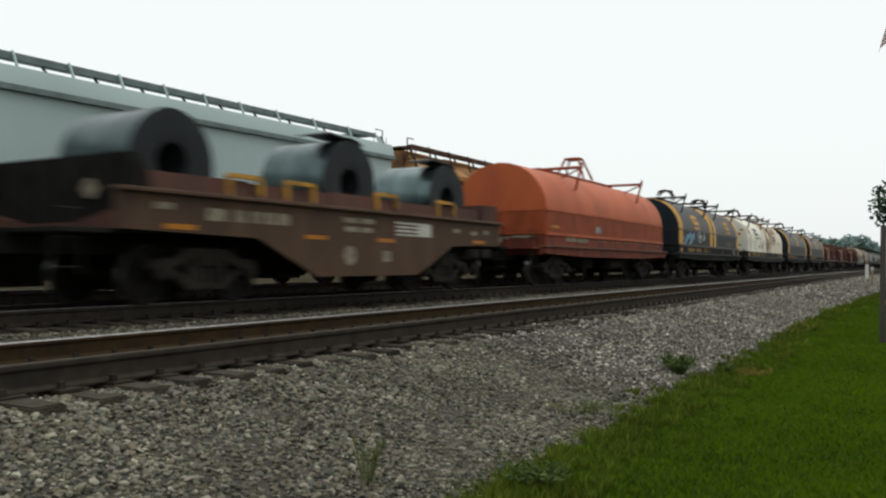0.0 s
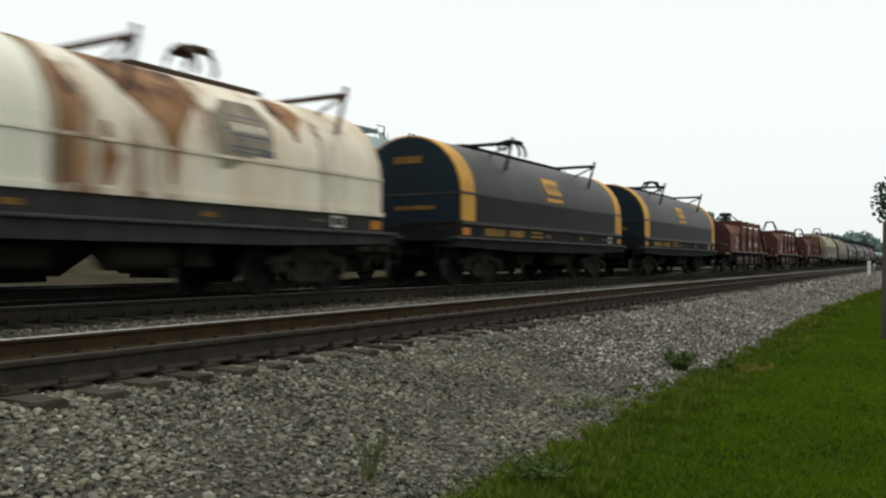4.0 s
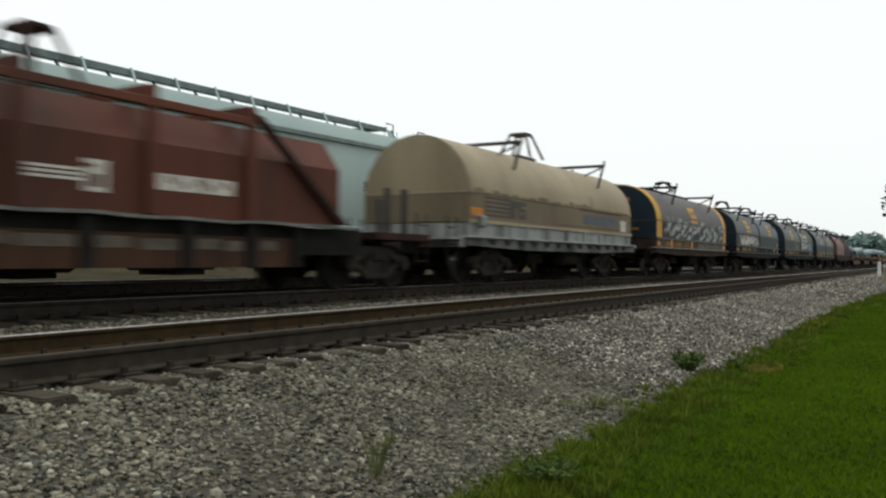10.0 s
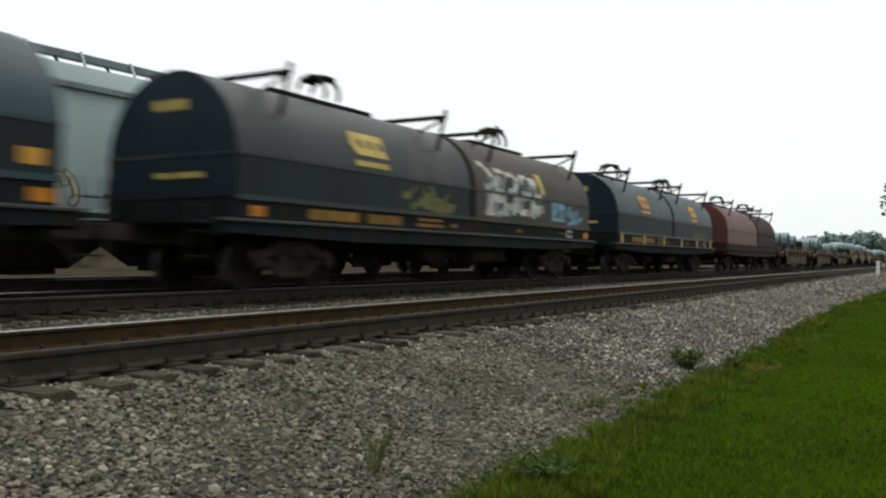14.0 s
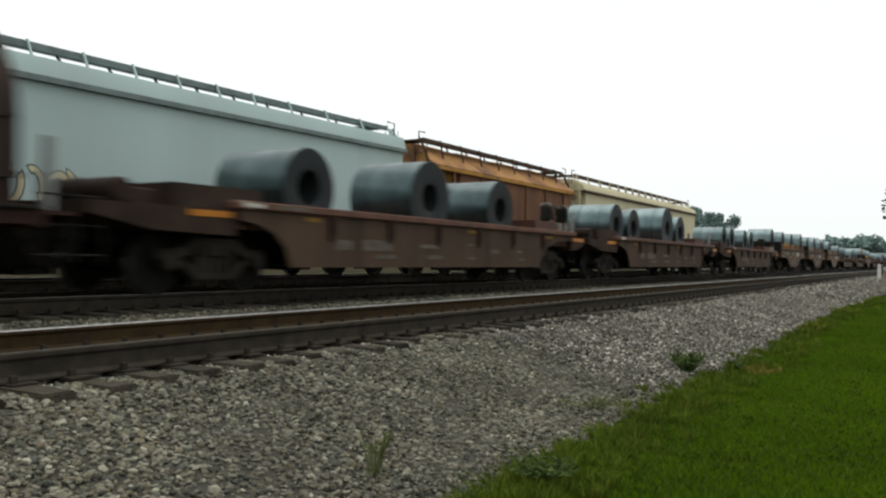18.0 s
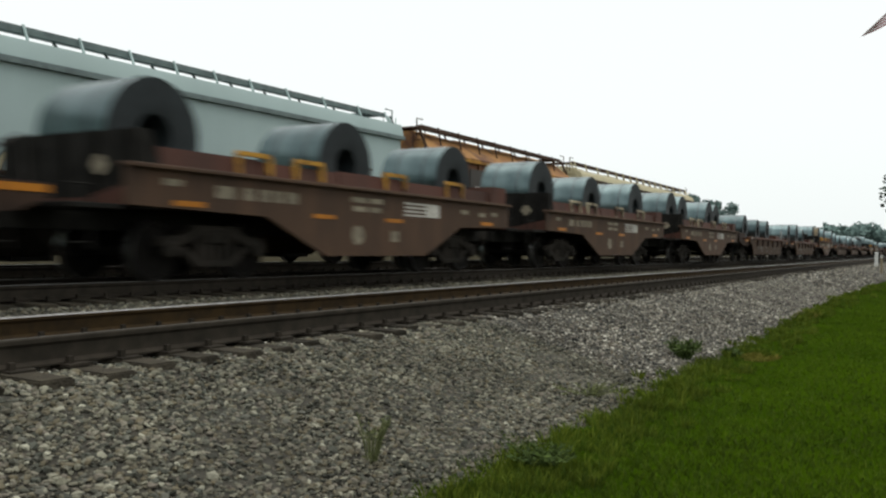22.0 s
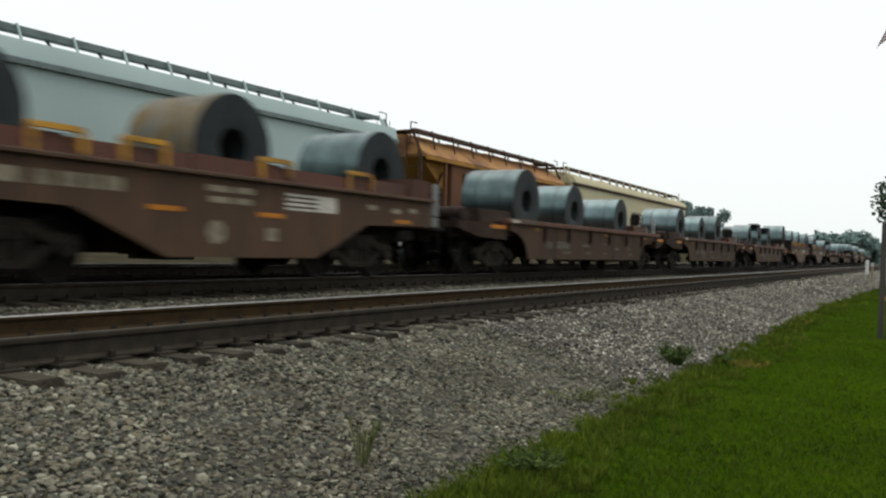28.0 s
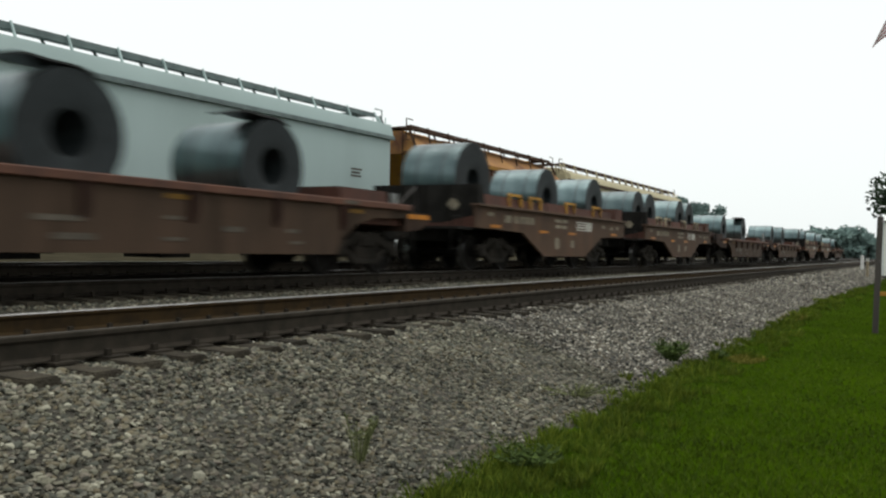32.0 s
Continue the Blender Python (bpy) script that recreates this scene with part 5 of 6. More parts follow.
# skirts: grimy tan, with shade of the upright sides added to the colour
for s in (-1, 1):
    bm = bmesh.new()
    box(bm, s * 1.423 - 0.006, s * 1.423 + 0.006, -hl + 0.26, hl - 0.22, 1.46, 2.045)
    part("skirt", bm, M["grimy_shaded_tan"], h1, "grimy tan lower panel, also darkened for shade")
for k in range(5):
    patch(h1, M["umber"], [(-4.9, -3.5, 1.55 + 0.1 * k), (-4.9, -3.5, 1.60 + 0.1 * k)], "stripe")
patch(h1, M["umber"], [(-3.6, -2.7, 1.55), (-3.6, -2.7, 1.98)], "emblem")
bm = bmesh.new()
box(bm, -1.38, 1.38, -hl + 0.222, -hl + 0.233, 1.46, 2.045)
part("skirt", bm, M["grimy_shaded_tan"], h1, "grimy tan lower panel, also darkened for shade")
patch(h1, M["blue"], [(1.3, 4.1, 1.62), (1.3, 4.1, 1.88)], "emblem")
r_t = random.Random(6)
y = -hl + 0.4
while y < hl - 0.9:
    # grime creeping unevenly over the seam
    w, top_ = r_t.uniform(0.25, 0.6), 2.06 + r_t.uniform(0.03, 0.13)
    patch(h1, M["grimy_shaded_tan"], [(y, y + w, 2.045), (y + 0.04, y + w - 0.03, (2.05 + top_) / 2), (y + 0.3 * w, y + 0.7 * w, top_)], "grime_streak", lift=0.024)
    y += w * r_t.uniform(0.8, 1.2)
patch(h1, M["mark"], [(4.55, 5.1, 1.5), (4.55, 5.1, 1.85)], "panel")
patch(h1, M["amber"], [(-5.58, -5.02, 1.55), (-5.58, -5.02, 1.72)], "reflector")
patch(h1, M["grimy_shaded_tan"], [(-3.30, -3.18, 1.55), (-3.30, -3.18, 1.80)], "emblem_slit", lift=0.018)
patch(h1, M["grimy_shaded_tan"], [(-3.08, -2.80, 1.66), (-3.08, -2.80, 1.72)], "emblem_slit", lift=0.018)
patch(h1, M["grimy_shaded_tan"], [(-2.98, -2.70, 1.81), (-2.98, -2.70, 1.87)], "emblem_slit", lift=0.018)
patch(h1, M["oxide"], [(1.0, 4.6, 2.00), (1.0, 4.6, 2.03)], "stripe")
patch(h1, M["oxide"], [(-0.6, 4.4, 1.51), (-0.6, 4.4, 1.53)], "stripe")
bm = bmesh.new()
box(bm, 1.40, 1.56, -5.32, -5.02, 1.28, 1.56, 0.04)
part("hand_brake_box", bm, M["grey_frame"], h1, "light grey hand brake box")
for k in range(13):
    bm = bmesh.new()
    y = -4.6 + k * 0.78
    prism(bm, [(y - 0.22, 1.035), (y + 0.16, 1.035), (y + 0.06, 0.93), (y - 0.05, 0.90)], 1.481, 1.53, "x")
    part("walkway_bracket", bm, M["truck"], h1, "dark bracket under the walkway")

for front, rear, pair, seed in ((173.0, 186.45, ("green", "teal"), 1), (188.8, 203.9, ("green", "umber"), 2), (206.0, 219.7, ("teal", "teal"), 3)):
    (ha, hb), hl = hood_car(front, rear, "dark green coil car with two round hoods" if seed != 2 else "dark coil car with one green and one grey-brown hood", M["navy"], M["worn_edge"], [
        (0.02, 0.498, M[pair[0]], "dark round hood with yellow emblem", M["black"], None, True),
        (0.502, 0.985, M[pair[1]], "dark round hood", M["black"], None, True)], marks=M["dull_yellow"], posts=6 if seed == 3 else 0, post_material=M["pale_yellow"], top=3.31 if seed == 1 else 3.42)
    logo(ha, -3.2 if seed == 1 else -3.8 if seed == 2 else -3.5, M["pale_yellow"] if seed == 2 else M["yellow"])
    end_marks(ha, -hl + 0.02 * 2 * hl - 0.002, M["pale_yellow"])
    if seed == 1:
        logo(hb, 3.5, M["yellow"])
        sprayed(ha, -5.3, -2.0, 1.5, 2.0, M["mark"], 12, 3.0, 2.4)
        sprayed(ha, -1.9, -0.5, 1.5, 2.1, M["spray_white"], 13, 1.4, 0.55)
        patch(ha, M["yellow"], [(-0.62, -0.26, 1.55), (-0.62, -0.26, 1.74)], "reflector")
        patch(hb, M["yellow"], [(hl - 0.75, hl - 0.45, 1.55), (hl - 0.75, hl - 0.45, 1.74)], "reflector")
    elif seed == 2:
        for rows_ in (
                [(0.55, 0.85, 2.62), (0.45, 0.75, 2.75)], [(0.95, 1.20, 2.42), (0.70, 1.00, 2.62)],
                [(1.25, 1.75, 2.55), (1.25, 1.70, 2.66)], [(1.85, 2.30, 2.50), (1.80, 2.30, 2.62)], [(2.20, 2.45, 2.30), (2.30, 2.55, 2.52)],
                [(2.60, 3.05, 2.52), (2.60, 3.00, 2.62)], [(3.10, 3.60, 2.40), (3.15, 3.55, 2.58)], [(1.15, 1.35, 1.95), (1.10, 1.32, 2.42)],
                [(0.70, 1.15, 1.52), (0.80, 1.10, 1.98)], [(1.20, 1.75, 1.85), (1.10, 1.60, 2.00)], [(1.55, 1.90, 1.55), (1.60, 1.95, 1.85)],
                [(1.95, 2.50, 1.72), (2.00, 2.45, 1.86)], [(2.55, 3.00, 1.60), (2.45, 3.00, 1.76)], [(2.70, 2.95, 1.98), (2.60, 2.90, 2.20)],
                [(3.10, 3.40, 1.60), (3.20, 3.45, 1.95)], [(3.45, 3.95, 1.72), (3.40, 3.90, 1.90)], [(3.30, 3.85, 2.06), (3.40, 3.80, 2.20)]):
            patch(hb, M["mark"], rows_, "graffiti")
        patch(hb, M["ink"], [(1.9, 2.6, 2.0), (1.7, 2.5, 2.4)], "graffiti", lift=0.008)
        sprayed(hb, 0.7, 3.7, 1.58, 2.62, M["spray_white"], 21, 1.7, 0.8)
        patch(hb, M["pale_yellow"], [(3.85, 4.05, 2.2), (3.65, 3.95, 2.72)], "graffiti")
        sprayed(ha, -2.7, -1.2, 1.55, 2.0, M["spray_olive"], 15, 1.5)
        patch(hb, M["spray_blue"], [(4.5, 5.4, 1.55), (4.55, 5.5, 1.8), (4.5, 5.3, 2.08)], "graffiti")
        sprayed(hb, 5.2, 6.3, 1.55, 2.05, M["spray_blue"], 22, 2.2, 1.4)
        sprayed(hb, 4.6, 5.3, 1.62, 2.0, M["blue"], 23, 1.2, 0.7)
    else:
        logo(hb, 3.4, M["yellow"])
        sprayed(hb, 3.1, 4.9, 1.5, 1.75, M["fade"], 16)

hood_car(222.6, 237.3, "maroon coil car with two round hoods", M["oxide_dark"], M["black"], [
    (0.02, 0.55, M["maroon"], "maroon round hood", M["black"], None, True),
    (0.555, 0.985, M["umber_red"], "dark umber round hood", M["black"], None, True)])

more_low(240.5, 253.6, 1)
coil(242.9, 0.70, 1.6, LOW)
coil(247.0, 0.80, 1.6, LOW)
coil(250.4, 0.73, 1.6, LOW)
more_low(257.5, 270.7, -1)
coil(259.3, 0.73, 1.6, LOW)
coil(261.2, 0.69, 1.6, LOW)
coil(265.6, 0.85, 1.6, LOW)
coil(267.6, 0.72, 1.6, LOW)
more_low(275.0, 287.8, 1)
coil(276.4, 0.68, 1.5, LOW)
coil(278.3, 0.70, 1.5, LOW)
coil(281.9, 0.70, 1.5, LOW)
coil(283.7, 0.69, 1.5, LOW)
more_open(289.9, 300.9)
coil(291.0, 0.83, 1.5, OPEN)
coil(295.5, 0.81, 1.5, OPEN)
coil(299.6, 0.81, 1.5, OPEN)
more_open(303.3, 314.2, True)
coil(304.6, 0.88, 1.5, OPEN)
coil(308.6, 0.82, 1.5, OPEN)
coil(313.2, 0.88, 1.5, OPEN)
more_open(316.9, 327.8, True)
coil(318.1, 0.87, 1.5, OPEN)
coil(320.1, 0.85, 1.4, OPEN)
coil(324.9, 0.85, 1.5, OPEN)
coil(326.6, 0.82, 1.4, OPEN)
more_low(331.5, 344.5)
coil(333.7, 0.79, 1.6, LOW)
coil(337.7, 0.73, 1.6, LOW)
coil(341.2, 0.75, 1.6, LOW)
more_low(348.5, 361.6, 1)
coil(350.5, 0.76, 1.6, LOW)
coil(354.8, 0.84, 1.6, LOW)
coil(358.4, 0.70, 1.6, LOW)
more_open(363.8, 374.7)
coil(365.4, 0.85, 1.5, OPEN)
coil(369.8, 0.86, 1.5, OPEN, "rusty_coil")
coil(374.0, 0.84, 1.5, OPEN)
more_low(378.5, 391.7, 1)
coil(381.05, 0.88, 1.6, LOW)
coil(384.7, 0.80, 1.6, LOW)
coil(389.3, 0.74, 1.6, LOW)
more_low(395.6, 408.8, 1)
coil(397.8, 0.81, 1.6, LOW)
coil(401.9, 0.71, 1.6, LOW)
coil(405.6, 0.83, 1.6, LOW)
more_low(412.3, 425.4, -1)
coil(414.8, 0.73, 1.6, LOW)
coil(418.3, 0.84, 1.6, LOW, wrap=True)
coil(422.2, 0.78, 1.6, LOW, wrap=True)
more_open(428.3, 439.3)
coil(429.6, 0.95, 1.5, OPEN)
coil(434.3, 0.84, 1.5, OPEN)
coil(438.4, 0.86, 1.5, OPEN)
more_open(441.9, 452.9, True)
coil(443.5, 0.83, 1.5, OPEN)
coil(445.3, 0.84, 1.4, OPEN)
coil(450.0, 0.84, 1.5, OPEN)
coil(452.0, 0.84, 1.4, OPEN)
more_low(457.3, 470.4)
coil(459.6, 0.80, 1.6, LOW)
coil(465.6, 0.82, 1.6, LOW, wrap=True)
more_low(474.7, 487.8)
coil(477.2, 0.80, 1.6, LOW)
coil(482.6, 0.84, 1.6, LOW)
more_open(491.3, 502.3, True)
coil(493.0, 0.85, 1.5, OPEN)
coil(498.0, 0.85, 1.5, OPEN)
more_open(504.9, 515.9, True)
coil(506.5, 0.85, 1.5, OPEN)
coil(513.0, 0.85, 1.5, OPEN)
more_low(520.3, 533.4)
coil(523.0, 0.8, 1.6, LOW)
coil(529.0, 0.8, 1.6, LOW)

# ---- parked covered hoppers on the siding ----


def hopper(front, rear, label, skin, side_skin, walk_mat, ribs, eave=3.46, roof=3.92, end_slope=0.35, posts=8, shoulder=0.28, roof_skin=None, lift=0.0, post_skin=None):
    h = (rear - front) / 2
    car = thing("covered_hopper", label, "hopper car", "hopper cars on the siding")
    car.location = (X_H, (front + rear) / 2, Z_H)
    running_gear(car, h - 1.2, h + 0.75)
    hw = 1.56
    bm = bmesh.new()
    prism(bm, [(-hw, 1.25), (hw, 1.25), (hw, eave), (-hw, eave)], -h + end_slope, h - end_slope * 0.2, "y", bevel=0.02)
    body = part("body", bm, side_skin, car)
    bm = bmesh.new()
    prism(bm, [(-hw - 0.05, eave), (hw + 0.05, eave), (hw + 0.05, eave + 0.06), (hw - 0.03, eave + 0.06 + shoulder), (0.75, roof), (-0.75, roof), (-hw + 0.03, eave + 0.06 + shoulder), (-hw - 0.05, eave + 0.06)], -h, h, "y", bevel=0.015)
    part("roof", bm, roof_skin or skin, car)
    # ribless cars: dark plate colour draws the shadow line under the eave
    bm = bmesh.new()
    for s in (-1, 1):
        box(bm, s * (hw + 0.05) - 0.05, s * (hw + 0.05) + 0.05, -h, h, eave - 0.09, eave + 0.01)
    part("side_plate", bm, skin if ribs else walk_mat, car)
    for k in range(ribs):
        y = -h + 1.2 + k * (2 * h - 2.4) / max(1, ribs - 1)
        for s in (-1, 1):
            bm = bmesh.new()
            box(bm, s * hw - 0.05, s * hw + 0.05, y - 0.06, y + 0.06, 1.3, eave - 0.09)
            part("rib", bm, side_skin, body)
    bm = bmesh.new()
    for s in (-1, 1):
        box(bm, s * 1.5 - 0.08, s * 1.5 + 0.08, -h, h, 1.05, 1.27, 0.02)
    part("side_sill", bm, skin, car)
    # hopper bays under the floor: broad above, narrow at the outlet gates
    n, gate = (4 if h > 7 else 2), (0.75 if ribs == 0 and front < 10 else 1.35)
    for k in range(n):
        y = (0.75 if gate < 1 else 0.0) + (k - (n - 1) / 2) * 3.65
        bm = bmesh.new()
        pts = [(-1.45, 1.25, -1.78), (1.45, 1.25, -1.78), (1.45, 1.25, 1.78), (-1.45, 1.25, 1.78), (-0.48, 0.20, -gate), (0.48, 0.20, -gate), (0.48, 0.20, gate), (-0.48, 0.20, gate)]
        vs = [bm.verts.new((a, y + c, b)) for a, b, c in pts]
        for q in ((0, 1, 5, 4), (1, 2, 6, 5), (2, 3, 7, 6), (3, 0, 4, 7), (4, 5, 6, 7), (3, 2, 1, 0)):
            bm.faces.new([vs[i] for i in q])
        bmesh.ops.recalc_face_normals(bm, faces=bm.faces[:])
        # bays are dark for dirt and, in the colour, shade below the floor
        bay = part("outlet_bay", bm, M["truck"], car, "outlet bay darkened for grime and shade")
        bm = bmesh.new()
        box(bm, -0.58, 0.58, y - 0.42, y + 0.42, 0.10, 0.20, 0.01)
        part("gate", bm, M["black"], bay)
    # sloping end sheets and their frames
    for s in (-1, 1):
        bm = bmesh.new()
        prism(bm, [(s * (h - 0.05), eave), (s * (h - end_slope - 0.1), eave), (s * (h - end_slope - 1.6), 1.4), (s * (h - end_slope - 1.4), 1.4)], -1.35, 1.35, "x")
        part("end_sheet", bm, skin, car)
        bm = bmesh.new()
        for x in (-1.4, 1.4):
            tube(bm, [(x, s * (h - 0.02), 1.1), (x, s * (h - 0.02), eave + 0.05), (x * 0.75, s * (h - 0.02), roof + 0.15)], 0.045, 6)
            tube(bm, [(x, s * (h - 0.02), 1.2), (x, s * (h - 1.3), 2.9)], 0.04, 6)
        ladder(bm, 1.1, s * (h + 0.02), 1.1, roof + 0.1, 0.42, "x")
        part("end_ladder", bm, post_skin or skin, car)
    # running board over the roof on posts
    z = roof - lift
    bm = bmesh.new()
    box(bm, 0.74, 1.06, -h + 0.1, h - 0.2, z + 0.20, z + 0.25)
    board = part("running_board", bm, walk_mat, car, "grated running board along the roof")
    for spec in ((-1.06, -0.74, -h + 0.1, h - 0.2, 0.20, 0.25), (-0.74, 0.74, -h + 0.1, -h + 0.7, 0.20, 0.25), (-0.74, 0.74, h - 0.8, h - 0.2, 0.20, 0.25)):
        bm = bmesh.new()
        box(bm, *spec[:4], z + spec[4], z + spec[5])
        part("walk_plank", bm, walk_mat, board)
    for s in (-1, 1):
        bm = bmesh.new()
        box(bm, s * 1.08 - 0.02, s * 1.08 + 0.02, -h + 0.1, h - 0.2, z + 0.16, z + 0.285)
        part("edge_bar", bm, walk_mat, board)
    half_way = [0.55, 1.65, 2.75, 3.85, 5.1, 6.5, 8.0, 9.3] if posts == 16 else [(k + 0.5) * (2 * h - 0.9) / posts for k in range(posts // 2)]
    for y in [-a for a in reversed(half_way)] + half_way:
        for s in (-1, 1):
            bm = bmesh.new()
            prism(bm, [(s * 1.085, roof + 0.31 - lift), (s * 1.13, roof + 0.31 - lift), (s * 1.29, eave + 0.08 + shoulder), (s * 1.245, eave + 0.08 + shoulder)], y - 0.016, y + 0.016, "y")
            part("bracket", bm, post_skin or skin, board)
            bm = bmesh.new()
            tube(bm, [(s * 0.9, y + 0.6, roof + 0.22), (s * 0.9, y + 0.85, roof - 0.04)], 0.028, 5)
            part("strut", bm, walk_mat, board)
    for s in (-1, 1):
        bm = bmesh.new()
        e = s * (h - 0.1)
        tube(bm, [(1.1, e - s * 0.1, roof + 0.34), (1.1, e + s * 0.25, roof + 0.34), (1.1, e + s * 0.25, roof - 0.25)], 0.022, 5)
        part("end_rail", bm, walk_mat, board)
    for k in range(4):
        y = -h + h / 4 + k * h / 2
        bm = bmesh.new()
        box(bm, -0.42, 0.42, y - 0.9, y + 0.9, roof, roof + 0.12, 0.02)
        part("hatch", bm, skin, car)
    return car


grey_hopper = hopper(1.0, 20.1, "pale grey covered hopper with a roof running board", M["hopper_grey"], M["hopper_grey"], M["hopper_trim"], 0, posts=16, lift=0.07)
# the body leans a little along the track on its springs; the trucks stay level
grey_hopper.rotation_euler = (radians(0.5), 0, 0)
for c in grey_hopper.children:
    if c.name.startswith("truck"):
        c.location.z, c.rotation_euler = -c.location.y * math.tan(radians(0.5)), (radians(-0.5), 0, 0)


def loop_stroke(centre, w, h, wide, lean, start, end, x):
    """A bent ribbon of paint on the hopper's side: part of an oval, from one angle to another."""
    bm = bmesh.new()
    rows = []
    for k in range(15):
        a = radians(start + (end - start) * k / 14)
        c, s_ = math.cos(a), math.sin(a)
        pts = []
        for grow in (-wide / 2, wide / 2):
            u, v = (w + grow) * c, (h + grow) * s_
            pts.append((centre[0] + u + lean * v, centre[1] + v))
        rows.append([bm.verts.new((x, *p)) for p in pts])
    for a, b in zip(rows, rows[1:]):
        bm.faces.new((a[0], a[1], b[1], b[0]))
    bm.normal_update()
    bmesh.ops.solidify(bm, geom=bm.faces[:], thickness=0.003)
    return bm


for cy, cz, w, hh, lean, start, end in ((-3.25, 1.62, 0.20, 0.26, 0.1, 60, 330), (-2.72, 1.60, 0.19, 0.25, 0.15, -150, 150), (-2.20, 1.62, 0.17, 0.27, 0.1, 100, 400),
                                        (-1.78, 1.66, 0.15, 0.24, -0.2, -80, 110), (-1.38, 1.60, 0.20, 0.24, 0.2, 20, 260), (-1.12, 1.64, 0.14, 0.25, -0.3, -110, 80)):
    part("graffiti_outline", loop_stroke((cy, cz), w, hh, 0.17, lean, start - 8, end + 8, 1.565), M["hopper_trim"], grey_hopper, "grey outline of old graffiti")
    part("graffiti", loop_stroke((cy, cz), w, hh, 0.10, lean, start, end, 1.570), M["hopper_cream"], grey_hopper, "faded white graffiti stroke")
for y0, y1, z in ((7.6, 8.1, 2.40), (7.62, 8.0, 2.31), (7.6, 8.05, 2.22), (-0.4, 0.2, 1.52)):
    bar(grey_hopper, M["fade"], 1.562, y0, y1, z, z + 0.045)
mid = hopper(21.7, 33.0, "rusting yellow covered hopper with sloped ends", M["hopper_yellow"], M["hopper_rust"], M["rust_steel"], 6, eave=3.28, roof=3.98, end_slope=1.6, posts=8, shoulder=0.04, roof_skin=M["rust_roof"], lift=0.10, post_skin=M["rust_steel"])
for y0, y1, z in ((-3.0, -2.0, 2.25), (-3.0, -2.1, 1.95)):
    bar(mid, M["mark"], 1.62, y0, y1, z, z + 0.2)
bm = bmesh.new()
box(bm, 1.60, 1.615, -3.3, -1.7, 1.7, 3.0)
part("panel", bm, M["umber"], mid, "grey painted-out panel")
hopper(34.0, 53.2, "cream covered hopper with a rusty running board", M["hopper_cream"], M["hopper_cream"], M["rust_steel"], 0, eave=3.50, roof=4.02, posts=16, shoulder=0.2, lift=0.08)

# ---- sign, posts and flag beside the lawn ----
sign = thing("notice_board", "white notice board on dark wooden posts in the lawn", "sign")
sign.location = (-0.71, 17.75, grass_z(17.75))
bm = bmesh.new()
box(bm, -0.05, 0.05, -0.05, 0.05, -0.05, 2.18, 0.008)
leg = part("post", bm, M["sign_wood"], sign)
leg.rotation_euler = (0, radians(1.2), 0)
bm = bmesh.new()
box(bm, 1.75, 1.85, -0.05, 0.05, -0.05, 2.18, 0.008)
part("post", bm, M["sign_wood"], sign)
bm = bmesh.new()
box(bm, 0.08, 1.72, -0.02, 0.02, 1.08, 2.06, 0.004)
panel = part("panel", bm, M["sign_white"], sign)
bm = bmesh.new()
for a in ((0.055, 0.08, 1.04, 2.10), (1.72, 1.76, 1.04, 2.10), (0.10, 1.72, 2.06, 2.10), (0.10, 1.72, 1.04, 1.08)):
    box(bm, a[0], a[1], -0.035, 0.035, a[2], a[3])
part("frame", bm, M["sign_wood"], panel)
bm = bmesh.new()
box(bm, 0.05, 1.75, -0.03, 0.03, 0.70, 0.78, 0.005)
part("crosspiece", bm, M["hopper_yellow"], sign, "weathered orange crosspiece")

post = thing("marker_post", "white square marker post beside the ballast", "post")
post.location = (-3.75, 70.0, ballast_z(-3.75, 70.0))
bm = bmesh.new()
prism(bm, [(-0.11, -0.11), (0.11, -0.11), (0.11, 0.11), (-0.11, 0.11)], -0.1, 1.0, "z", bevel=0.03)
part("shaft", bm, M["post_white"], post)
bm = bmesh.new()
lathe(bm, [(0.0, 1.06), (0.125, 1.0), (0.125, 0.97), (0.0, 0.97)], (0, 0, 0), "z", 4, closed=False)
part("cap", bm, M["post_white"], post)
stake = thing("marker_stake", "thin tan wooden marker stake in the grass", "stake")
stake.location = (-2.43, 50.0, max(grass_z(50.0), ballast_z(-2.43, 50.0)))
bm = bmesh.new()
tube(bm, [(0, 0, -0.1), (0, 0, 1.0)], 0.055, 8)
part("rod", bm, M["tan"], stake)
bm = bmesh.new()
tube(bm, [(0, 0, 0.85), (0, 0, 1.02)], 0.065, 8)
part("tip", bm, M["post_white"], stake)

pole = thing("flagpole", "tall white flagpole on the lawn", "flagpole")
pole.location = (-0.33, 30.0, grass_z(30.0))
bm = bmesh.new()
tube(bm, [(0, 0, -0.2), (0, 0, 4), (0, 0, 10.4)], 0.05, 10)
part("mast", bm, M["post_white"], pole)
bm = bmesh.new()
lathe(bm, [(0.0, 10.54), (0.07, 10.47), (0.0, 10.4)], (0, 0, 0), "z", 10, closed=False)
part("ball", bm, M["yellow"], pole)
flag = thing("flag", "drooping red and white striped flag", "flag")


def cloth(u, v):
    """u along the fly, v down the hoist; the cloth sags away from the mast and folds."""
    x = -u * 1.35 * (0.5 + 0.5 * v)
    z = -v * 1.15 - 0.85 * u ** 1.3
    return (x, 0.13 * math.sin(u * 8 + v * 2.0) * u, z)


